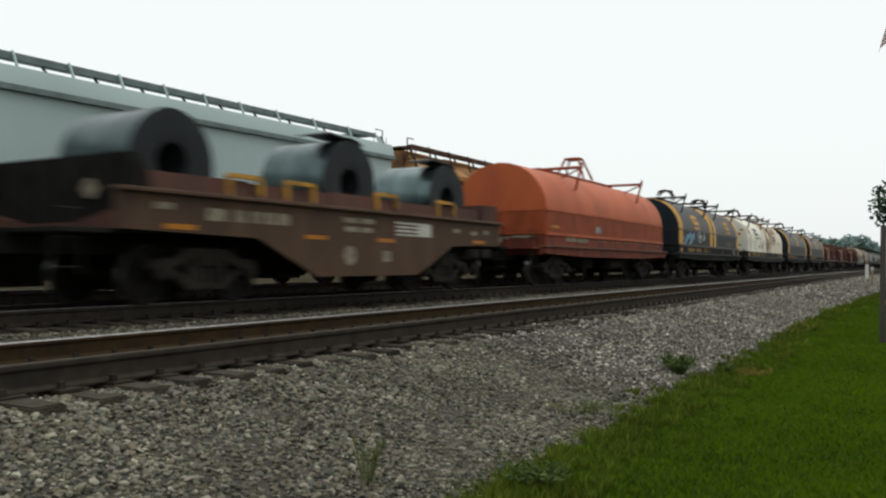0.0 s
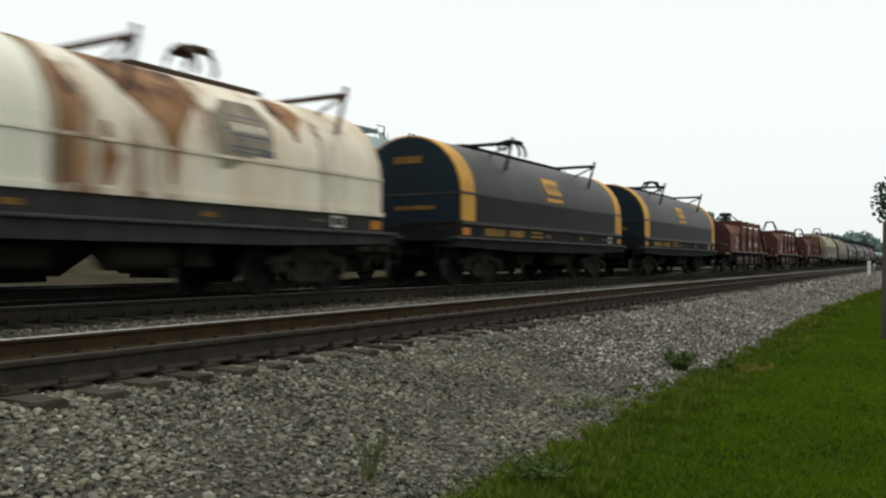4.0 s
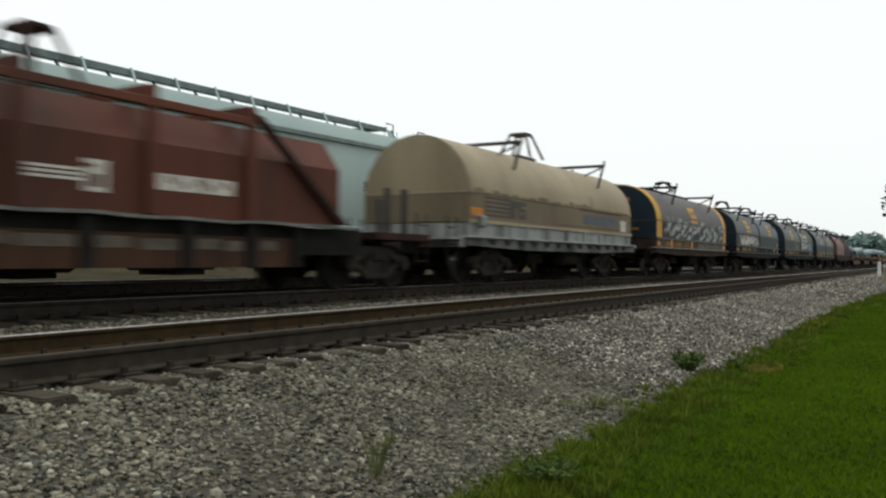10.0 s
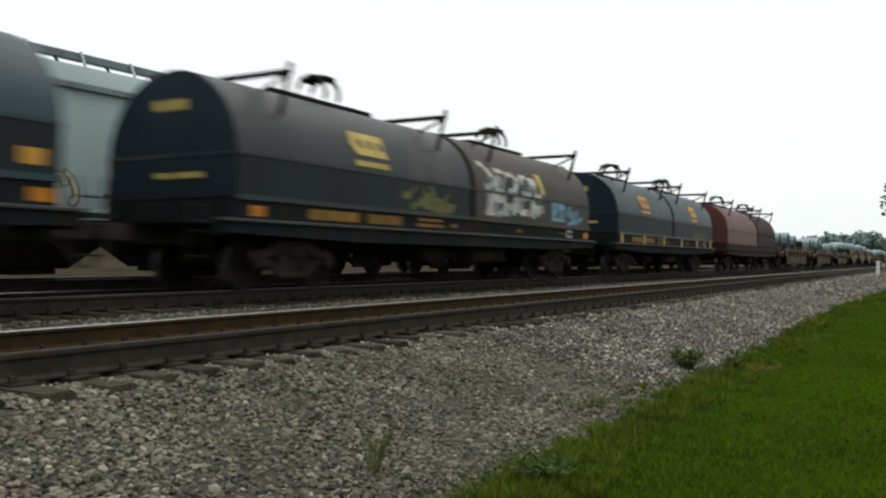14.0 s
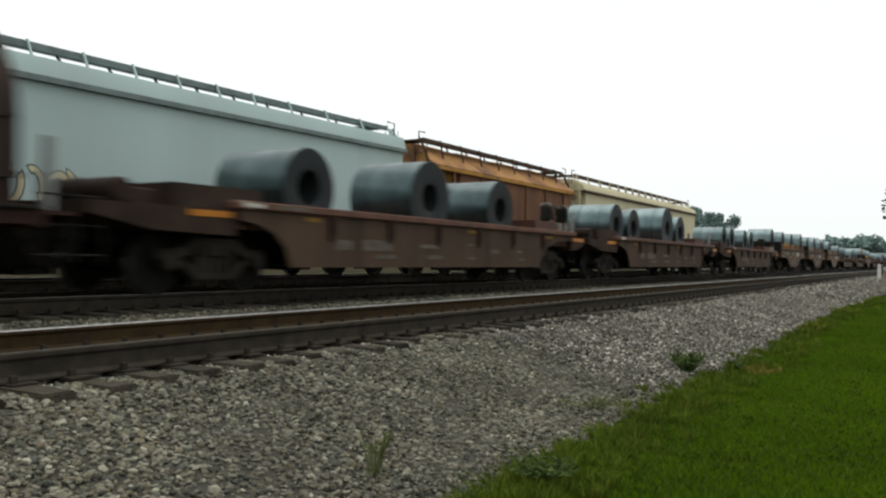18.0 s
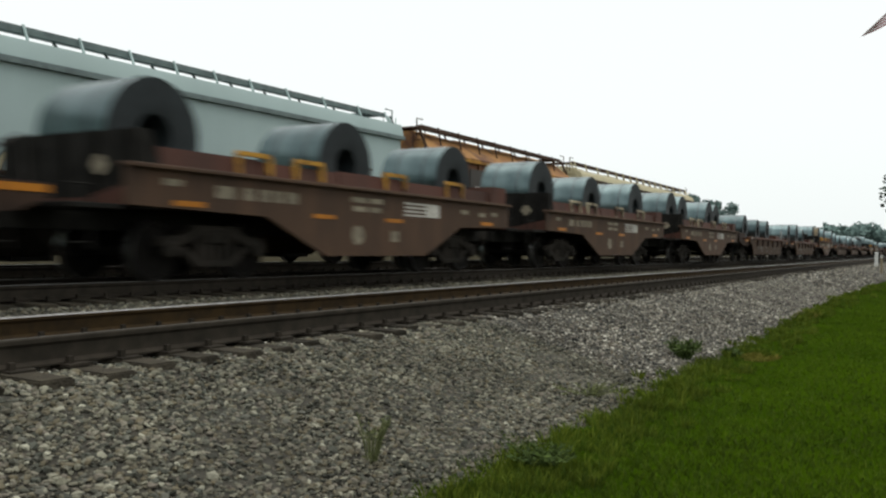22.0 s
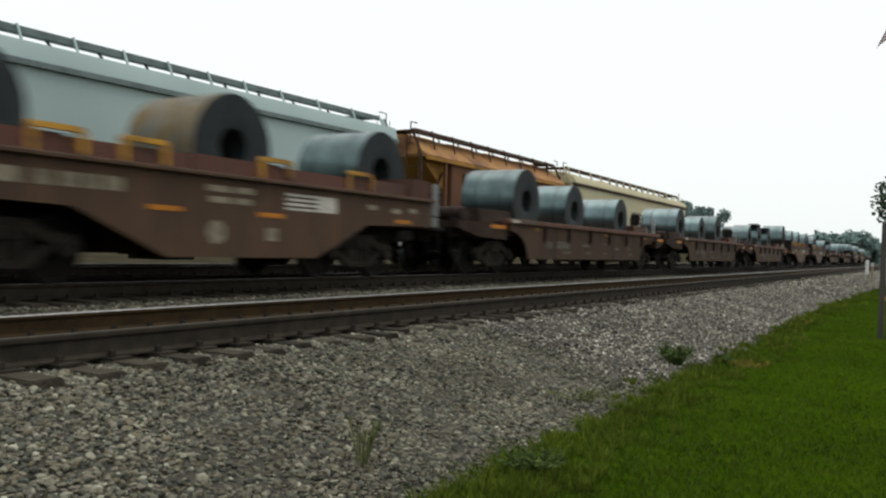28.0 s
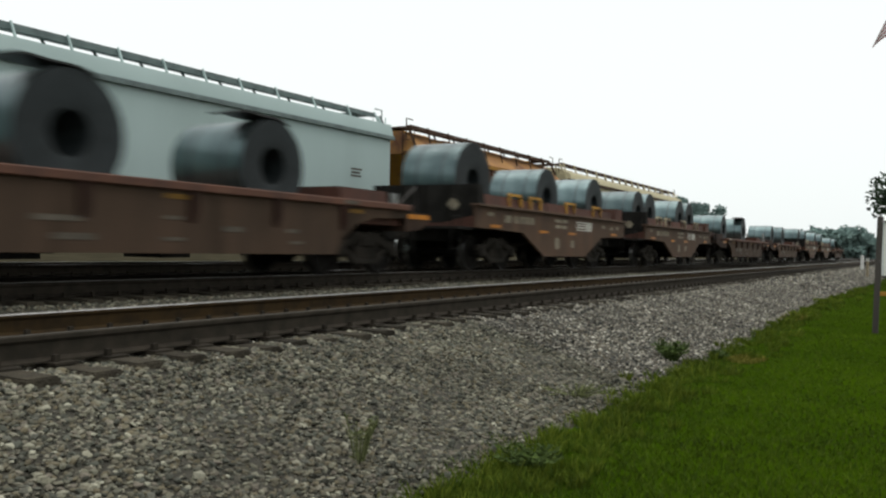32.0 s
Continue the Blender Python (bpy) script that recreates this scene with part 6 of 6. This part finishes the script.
for k in range(13):
    bm = bmesh.new()
    u0 = 0.4 if k < 7 else 0.0
    cols = [u0 + (1 - u0) * i / 12 for i in range(13)]
    top, low = [bm.verts.new(cloth(u, k / 13)) for u in cols], [bm.verts.new(cloth(u, (k + 1) / 13)) for u in cols]
    for i in range(12):
        bm.faces.new((top[i], low[i], low[i + 1], top[i + 1]))
    bm.normal_update()
    bmesh.ops.solidify(bm, geom=bm.faces[:], thickness=0.006)
    part("stripe", bm, M["flag_white"] if k % 2 else M["flag_red"], flag)
bm = bmesh.new()
cols = [0.4 * i / 5 for i in range(6)]
grid = [[bm.verts.new(cloth(u, 7 / 13 * j / 4)) for u in cols] for j in range(5)]
for a, b in zip(grid, grid[1:]):
    for i in range(5):
        bm.faces.new((a[i], b[i], b[i + 1], a[i + 1]))
bm.normal_update()
bmesh.ops.solidify(bm, geom=bm.faces[:], thickness=0.006)
part("canton", bm, M["flag_blue"], flag)
FLAG_AT = (-0.36, 30.0, 9.95)

# ---- trees ----


def tree(x, y, height, crown, seed, leaves=1400, leaf=0.16, trunk=0.12, low=0.3, stretch=1.0, label="leafy green tree", foliage="leaf"):
    r = random.Random(seed)
    t = thing("tree", label, "tree", "trees along the railway")
    t.location = (x, y, grass_z(y) if y < 300 else 0.5)
    bm = bmesh.new()
    top = Vector((r.uniform(-0.2, 0.2), 0, height * 0.85))
    tube(bm, [(0, 0, -0.2), (0.03, 0, height * 0.2), tuple(top * 0.6), tuple(top)], trunk, 8)
    for v in bm.verts:
        f = max(0.15, 1 - v.co.z / height)
        v.co.x, v.co.y = v.co.x * f, v.co.y * f
    clumps = []
    for k in range(16):
        a, up = r.uniform(0, 6.28), r.uniform(low, 0.95)
        reach = crown * r.uniform(0.35, 0.95) * (1 - abs(up - 0.55) * 0.75)
        c = Vector((math.cos(a) * reach * stretch, math.sin(a) * reach, height * up))
        clumps.append((c, crown * r.uniform(0.28, 0.5)))
        tube(bm, [(0, 0, height * max(0.15, up - 0.25)), tuple(c * 0.55 + Vector((0, 0, height * up * 0.4))), tuple(c)], trunk * 0.22, 5)
    part("trunk", bm, M["bark"], t)
    verts, faces = [], []
    for _ in range(leaves):
        c, size = r.choice(clumps)
        d = Vector((r.gauss(0, 1), r.gauss(0, 1), r.gauss(0, 0.8)))
        d = d.normalized() * size * r.uniform(0.3, 1.05)
        p = c + d
        u = Vector((r.gauss(0, 1), r.gauss(0, 1), r.gauss(0, 1))).normalized()
        w = u.orthogonal().normalized()
        s = leaf * r.uniform(0.6, 1.3)
        i = len(verts)
        verts += [tuple(p - u * s), tuple(p + w * s * 0.55), tuple(p + u * s), tuple(p - w * s * 0.55)]
        faces.append((i, i + 1, i + 2, i + 3))
    tagged(joined("crown", verts, faces, M[foliage], t), "crown of green leaves", kind="stuff")
    return t


tree(0.75, 42.0, 8.6, 2.9, 5, leaves=11000, leaf=0.15, trunk=0.16, low=0.22, label="leafy tree at the edge of the lawn")
tree(-28.3, 118.0, 8.6, 2.2, 11, leaves=5200, leaf=0.24, trunk=0.2, label="green tree behind the parked hoppers", foliage="hazed_leaf")
tree(-25.6, 119.5, 8.6, 2.0, 12, leaves=4800, leaf=0.24, trunk=0.2, label="green tree behind the parked hoppers", foliage="hazed_leaf")
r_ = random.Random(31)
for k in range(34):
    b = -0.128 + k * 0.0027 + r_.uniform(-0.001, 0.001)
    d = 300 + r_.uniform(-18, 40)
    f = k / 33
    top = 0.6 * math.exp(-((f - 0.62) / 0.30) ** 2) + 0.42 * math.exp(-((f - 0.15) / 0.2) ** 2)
    tree(b * d, d, 4.0 + 9.5 * top * r_.uniform(0.85, 1.1), 4.4, 40 + k, leaves=1500, leaf=0.8, trunk=0.35, low=0.15, label="distant green tree of a wood", foliage="hazed_leaf")

# added tree row that darkens the gaps under the parked cars
for k in range(30):
    tree(-84.0 + r_.uniform(-5, 5), -6.0 + k * 5.0, 6.5 + r_.uniform(-1, 1.2), 4.2, 200 + k, leaves=520, leaf=0.95, trunk=0.25, low=0.08, label="added backdrop tree behind the yard")

# ---- weeds ----


def weed(x, y, height, width, stems, seed, label, material, leaf=0.05):
    r = random.Random(seed)
    w = thing("weed", label, "weed", "weeds in the ballast")
    w.location = (x, y, max(ballast_z(x, y), grass_z(y) if x > edge_x(y) else -9) - 0.02)
    bm = bmesh.new()
    verts, faces = [], []
    for _ in range(stems):
        a, q = r.uniform(0, 6.28), r.uniform(0.2, 1)
        tip = Vector((math.cos(a) * width * q, math.sin(a) * width * q, height * r.uniform(0.5, 1.0)))
        base = Vector((tip.x * 0.2, tip.y * 0.2, 0))
        knee = base.lerp(tip, 0.5) + Vector((0, 0, height * 0.12))
        tube(bm, [tuple(base), tuple(knee), tuple(tip)], 0.004, 4)
        for _ in range(9):
            p = (base.lerp(knee, r.random()) if r.random() < 0.4 else knee.lerp(tip, r.random()))
            u = Vector((r.gauss(0, 1), r.gauss(0, 1), r.uniform(0, 0.8))).normalized()
            v = u.orthogonal().normalized()
            s = leaf * r.uniform(0.5, 1.2)
            i = len(verts)
            verts += [tuple(p), tuple(p + u * s + v * s * 0.28), tuple(p + u * s * 2), tuple(p + u * s - v * s * 0.28)]
            faces.append((i, i + 1, i + 2, i + 3))
    tagged(part("stem", bm, material, w), kind="stuff")
    tagged(joined("leaves", verts, faces, material, w), kind="stuff")
    return w


weed(-2.74, 10.9, 0.27, 0.24, 60, 1, "bushy green weed at the ballast edge", M["weed"], 0.045)
weed(-2.40, 12.1, 0.12, 0.12, 24, 2, "small dark green weed at the ballast edge", M["weed"], 0.04)
weed(-2.22, 5.15, 0.17, 0.24, 70, 3, "low dark green weed tuft at the lawn edge", M["weed"], 0.03)
weed(-2.95, 4.25, 0.34, 0.13, 16, 4, "thin pale weed in the ballast", M["pale_weed"], 0.018)
weed(-2.80, 7.6, 0.13, 0.42, 46, 6, "sparse pale weeds in the ballast", M["pale_weed"], 0.018)

# ---- loose stones ----


def stone_shape():
    bm = bmesh.new()
    bmesh.ops.create_icosphere(bm, subdivisions=1, radius=1.0)
    vs = np.array([v.co[:] for v in bm.verts])
    fs = np.array([[v.index for v in f.verts] for f in bm.faces])
    bm.free()
    return vs, fs


OCTA = (np.array([(1, 0, 0), (-1, 0, 0), (0, 1, 0), (0, -1, 0), (0, 0, 1), (0, 0, -1)], float),
        np.array([(0, 2, 4), (2, 1, 4), (1, 3, 4), (3, 0, 4), (2, 0, 5), (1, 2, 5), (3, 1, 5), (0, 3, 5)]))


def scatter(name, shape, places, sizes, material, label, squash=0.62, jitter=0.30):
    base, fs = shape
    n, k = len(places), len(base)
    v = base[None] * (1 + rng.uniform(-jitter, jitter, (n, k, 1))) * np.array([1, 1, 1])[None, None]
    v = v * rng.uniform(0.6, 1.25, (n, 1, 3)) * sizes[:, None, None]
    a, b = rng.uniform(0, 6.283, n), rng.uniform(-0.7, 0.7, n)
    ca, sa, cb, sb = np.cos(a)[:, None], np.sin(a)[:, None], np.cos(b)[:, None], np.sin(b)[:, None]
    x, y, z = v[..., 0], v[..., 1], v[..., 2] * squash
    y, z = y * cb - z * sb, y * sb + z * cb
    x, y = x * ca - y * sa, x * sa + y * ca
    out = np.stack([x, y, z], -1) + places[:, None, :]
    faces = (fs[None] + (np.arange(n) * k)[:, None, None]).reshape(-1, fs.shape[1])
    me = bpy.data.meshes.new(name)
    me.from_pydata(out.reshape(-1, 3).tolist(), [], faces.tolist())
    me.materials.append(material)
    return tagged(new(name, me), label, "stones", kind="stuff")


def bed_places(n, x0, x1, y0, y1, lift, to_edge=False, skip_ties=None):
    y = y0 + (y1 - y0) * rng.random(n)
    x = x0 + (x1 - x0) * rng.random(n)
    if to_edge:
        e = np.array([edge_x(v) for v in y]) + 0.10 * rng.standard_normal(n)
        x = x0 + (e - x0) * rng.random(n) ** 0.95
    on_tie = (x < -4.55) & (x > -7.25) & (np.abs((y + 3.0 + TIE_STEP / 2) % TIE_STEP - TIE_STEP / 2) < 0.13)
    y = np.where(on_tie, y + TIE_STEP / 2, y)
    z = np.array([ballast_z(a, b) for a, b in zip(x, y)]) + lift * rng.uniform(-0.4, 1.0, n)
    return np.stack([x, y, z], 1)


scatter("ballast_stones", stone_shape(), bed_places(36000, -5.0, 0, 1.2, 9.0, 0.016, True), 0.010 + 0.020 * rng.random(36000) ** 1.7, M["stones"], "loose grey crushed stones beside the track")
scatter("ballast_stones", OCTA, bed_places(46000, -5.0, 0, 9.0, 30.0, 0.018, True), 0.013 + 0.020 * rng.random(46000) ** 1.4, M["pale_stones"], "loose grey crushed stones beside the track")
scatter("ballast_stones", OCTA, bed_places(16000, -5.0, 0, 30.0, 90.0, 0.02, True), rng.uniform(0.030, 0.06, 16000), M["pale_stones"], "loose grey crushed stones beside the track")
scatter("ballast_stones", OCTA, bed_places(18000, -9.0, -6.9, 2.0, 34.0, 0.018), rng.uniform(0.020, 0.038, 18000), M["stones"], "loose grey stones between the tracks")
scatter("ballast_stones", OCTA, bed_places(9000, -6.9, -4.6, 2.0, 24.0, 0.015), rng.uniform(0.016, 0.030, 9000), M["pale_stones"], "loose grey stones between the ties")

# ---- grass ----


def blades(name, n, y0, y1, spill, height, width, material, label, x_to=None, spot=None):
    if spot:
        cx, cy, rx, ry = spot
        a, q = rng.uniform(0, 6.283, n), np.sqrt(rng.random(n))
        x, y = cx + rx * q * np.cos(a), cy + ry * q * np.sin(a)
    else:
        y = y0 * (y1 / y0) ** rng.random(n)
        e = np.array([edge_x(v) for v in y])
        fringe = np.array([0.30 * noise.noise((v * 0.8, 0.3, 0)) + 0.14 * noise.noise((v * 3.1, 5.3, 0)) for v in y])
        far = np.minimum(x_to, 0.02 * y + 0.4)
        x = e + fringe - spill * np.abs(rng.standard_normal(n)) * 0.35 + (far - e) * rng.random(n) ** 1.25
    z = np.array([max(grass_z(b), ballast_z(a, b)) for a, b in zip(x, y)])
    h = height * np.interp(y, (4.5, 10.0, 30.0, 80.0), (1.0, 0.6, 0.5, 0.6)) * rng.uniform(0.45, 1.25, n)
    width = width * (y / 5.0) ** 0.75
    a = rng.uniform(0, 6.283, n)
    dx, dy = np.cos(a) * width, np.sin(a) * width
    lx, ly = rng.standard_normal(n) * h * 0.45, rng.standard_normal(n) * h * 0.45
    p = np.stack([x, y, z - 0.01], 1)
    v = np.stack([p - np.stack([dx, dy, 0 * dx], 1), p + np.stack([dx, dy, 0 * dx], 1),
                  p + np.stack([dx * 0.6 + lx * 0.4, dy * 0.6 + ly * 0.4, h * 0.6], 1), p + np.stack([lx, ly, h], 1),
                  p + np.stack([-dx * 0.6 + lx * 0.4, -dy * 0.6 + ly * 0.4, h * 0.6], 1)], 1)
    faces = (np.array([[0, 1, 2, 3, 4]])[None] + (np.arange(n) * 5)[:, None, None]).reshape(-1, 5)
    me = bpy.data.meshes.new(name)
    me.from_pydata(v.reshape(-1, 3).tolist(), [], faces.tolist())
    me.materials.append(material)
    return tagged(new(name, me), label, "grass", kind="stuff")


blades("grass", 110000, 2.6, 80.0, 0.25, 0.056, 0.0042, M["blades"], "short green grass blades", 1.2)
blades("dry_grass", 900, 0, 0, 0, 0.08, 0.007, M["straw"], "patch of yellowed dry grass", spot=(-2.05, 12.2, 0.24, 0.5))
blades("dry_grass", 500, 0, 0, 0, 0.09, 0.007, M["straw"], "thin yellowed grass at the lawn edge", spot=(-2.45, 20.5, 0.25, 1.4))


def tufts(n, y0, y1, each, height, label):
    """Taller clumps of grass along the ragged edge of the lawn."""
    vs, fs = [], []
    for _ in range(n):
        cy = y0 * (y1 / y0) ** rng.random()
        cx = edge_x(cy) + 0.10 * rng.standard_normal() + 0.60 * rng.random() ** 2 + 0.02
        cz = max(grass_z(cy), ballast_z(cx, cy)) - 0.01
        size = rng.uniform(0.04, 0.13)
        for _ in range(each):
            a, q = rng.uniform(0, 6.283), size * math.sqrt(rng.random())
            x, y, h = cx + q * math.cos(a), cy + q * math.sin(a), height * rng.uniform(0.5, 1.2) * (1.15 - q / 0.16)
            b, w = rng.uniform(0, 6.283), 0.0042 * (cy / 5) ** 0.6
            lx, ly = 0.6 * h * math.cos(a) * rng.uniform(0.2, 1.2), 0.6 * h * math.sin(a) * rng.uniform(0.2, 1.2)
            i = len(vs)
            vs += [(x - w * math.cos(b), y - w * math.sin(b), cz), (x + w * math.cos(b), y + w * math.sin(b), cz),
                   (x + 0.4 * lx + 0.6 * w * math.cos(b), y + 0.4 * ly + 0.6 * w * math.sin(b), cz + 0.62 * h), (x + lx, y + ly, cz + h),
                   (x + 0.4 * lx - 0.6 * w * math.cos(b), y + 0.4 * ly - 0.6 * w * math.sin(b), cz + 0.62 * h)]
            fs.append((i, i + 1, i + 2, i + 3, i + 4))
    tagged(joined("grass_tufts", vs, fs, M["edge_blades"]), label, "grass", kind="stuff")


tufts(430, 3.2, 38.0, 46, 0.115, "taller grass tufts along the ragged lawn edge")


def degrees_turned(seconds):
    return math.degrees(SPEED * seconds / 0.423)


def motions():
    """The train rolls by at a steady speed; each coil rides with its car, wheels turn while they pass."""
    for car, y in TRAIN:
        walk(car, [(0.0, pose(X_T, y, Z_T)), (32.0, pose(X_T, y - SPEED * 32.0, Z_T))])
    for load, y, z in LOADS:
        walk(load, [(0.0, pose(X_T, y, Z_T + z)), (32.0, pose(X_T, y - SPEED * 32.0, Z_T + z))])
    for car, y in TRAIN:
        for w in [o for o in car.children_recursive if o.name.startswith("wheelset")]:
            own = w.location.copy()
            place = y + w.parent.location.y + own.y
            near, gone = max(0.0, (place - 24.0) / SPEED), min(32.0, (place - 3.5) / SPEED)
            if gone <= near:
                continue
            first, last = math.ceil(near * FPS), math.floor(gone * FPS)
            rows = [(0.0, 0.0)] if first > 0 else []
            rows += [(k / FPS, degrees_turned((k - first) / FPS)) for k in range(first, last + 1)]
            if last < 32 * FPS:
                rows.append((32.0, rows[-1][1]))
            walk(w, [(t, pose(*own, -a, 0, 0)) for t, a in rows])
    swing = [(0, 50, 0), (1, 62, 0), (2, 48, 0), (3, 50, 2), (4, 66, 3), (6, 72, 0), (8, 66, 4), (10, 72, 0), (12, 68, 3), (14, 72, 0), (16, 66, 4),
             (18, 72, 0), (19, 62, 4), (20, 8, 14), (20.5, 30, 8), (21, 64, 4), (21.5, 40, 2), (22, 0, 14), (23, 50, 0), (24, 68, 3), (26, 62, 0),
             (27.5, 45, 2), (28, 36, 2), (29, 34, 3), (30, 25, 0), (30.5, 45, 2), (31, 66, 2), (31.5, 50, 0), (32, 28, -2)]
    walk(flag, [(t, pose(*FLAG_AT, 0, lift, turn)) for t, turn, lift in swing])


motions()
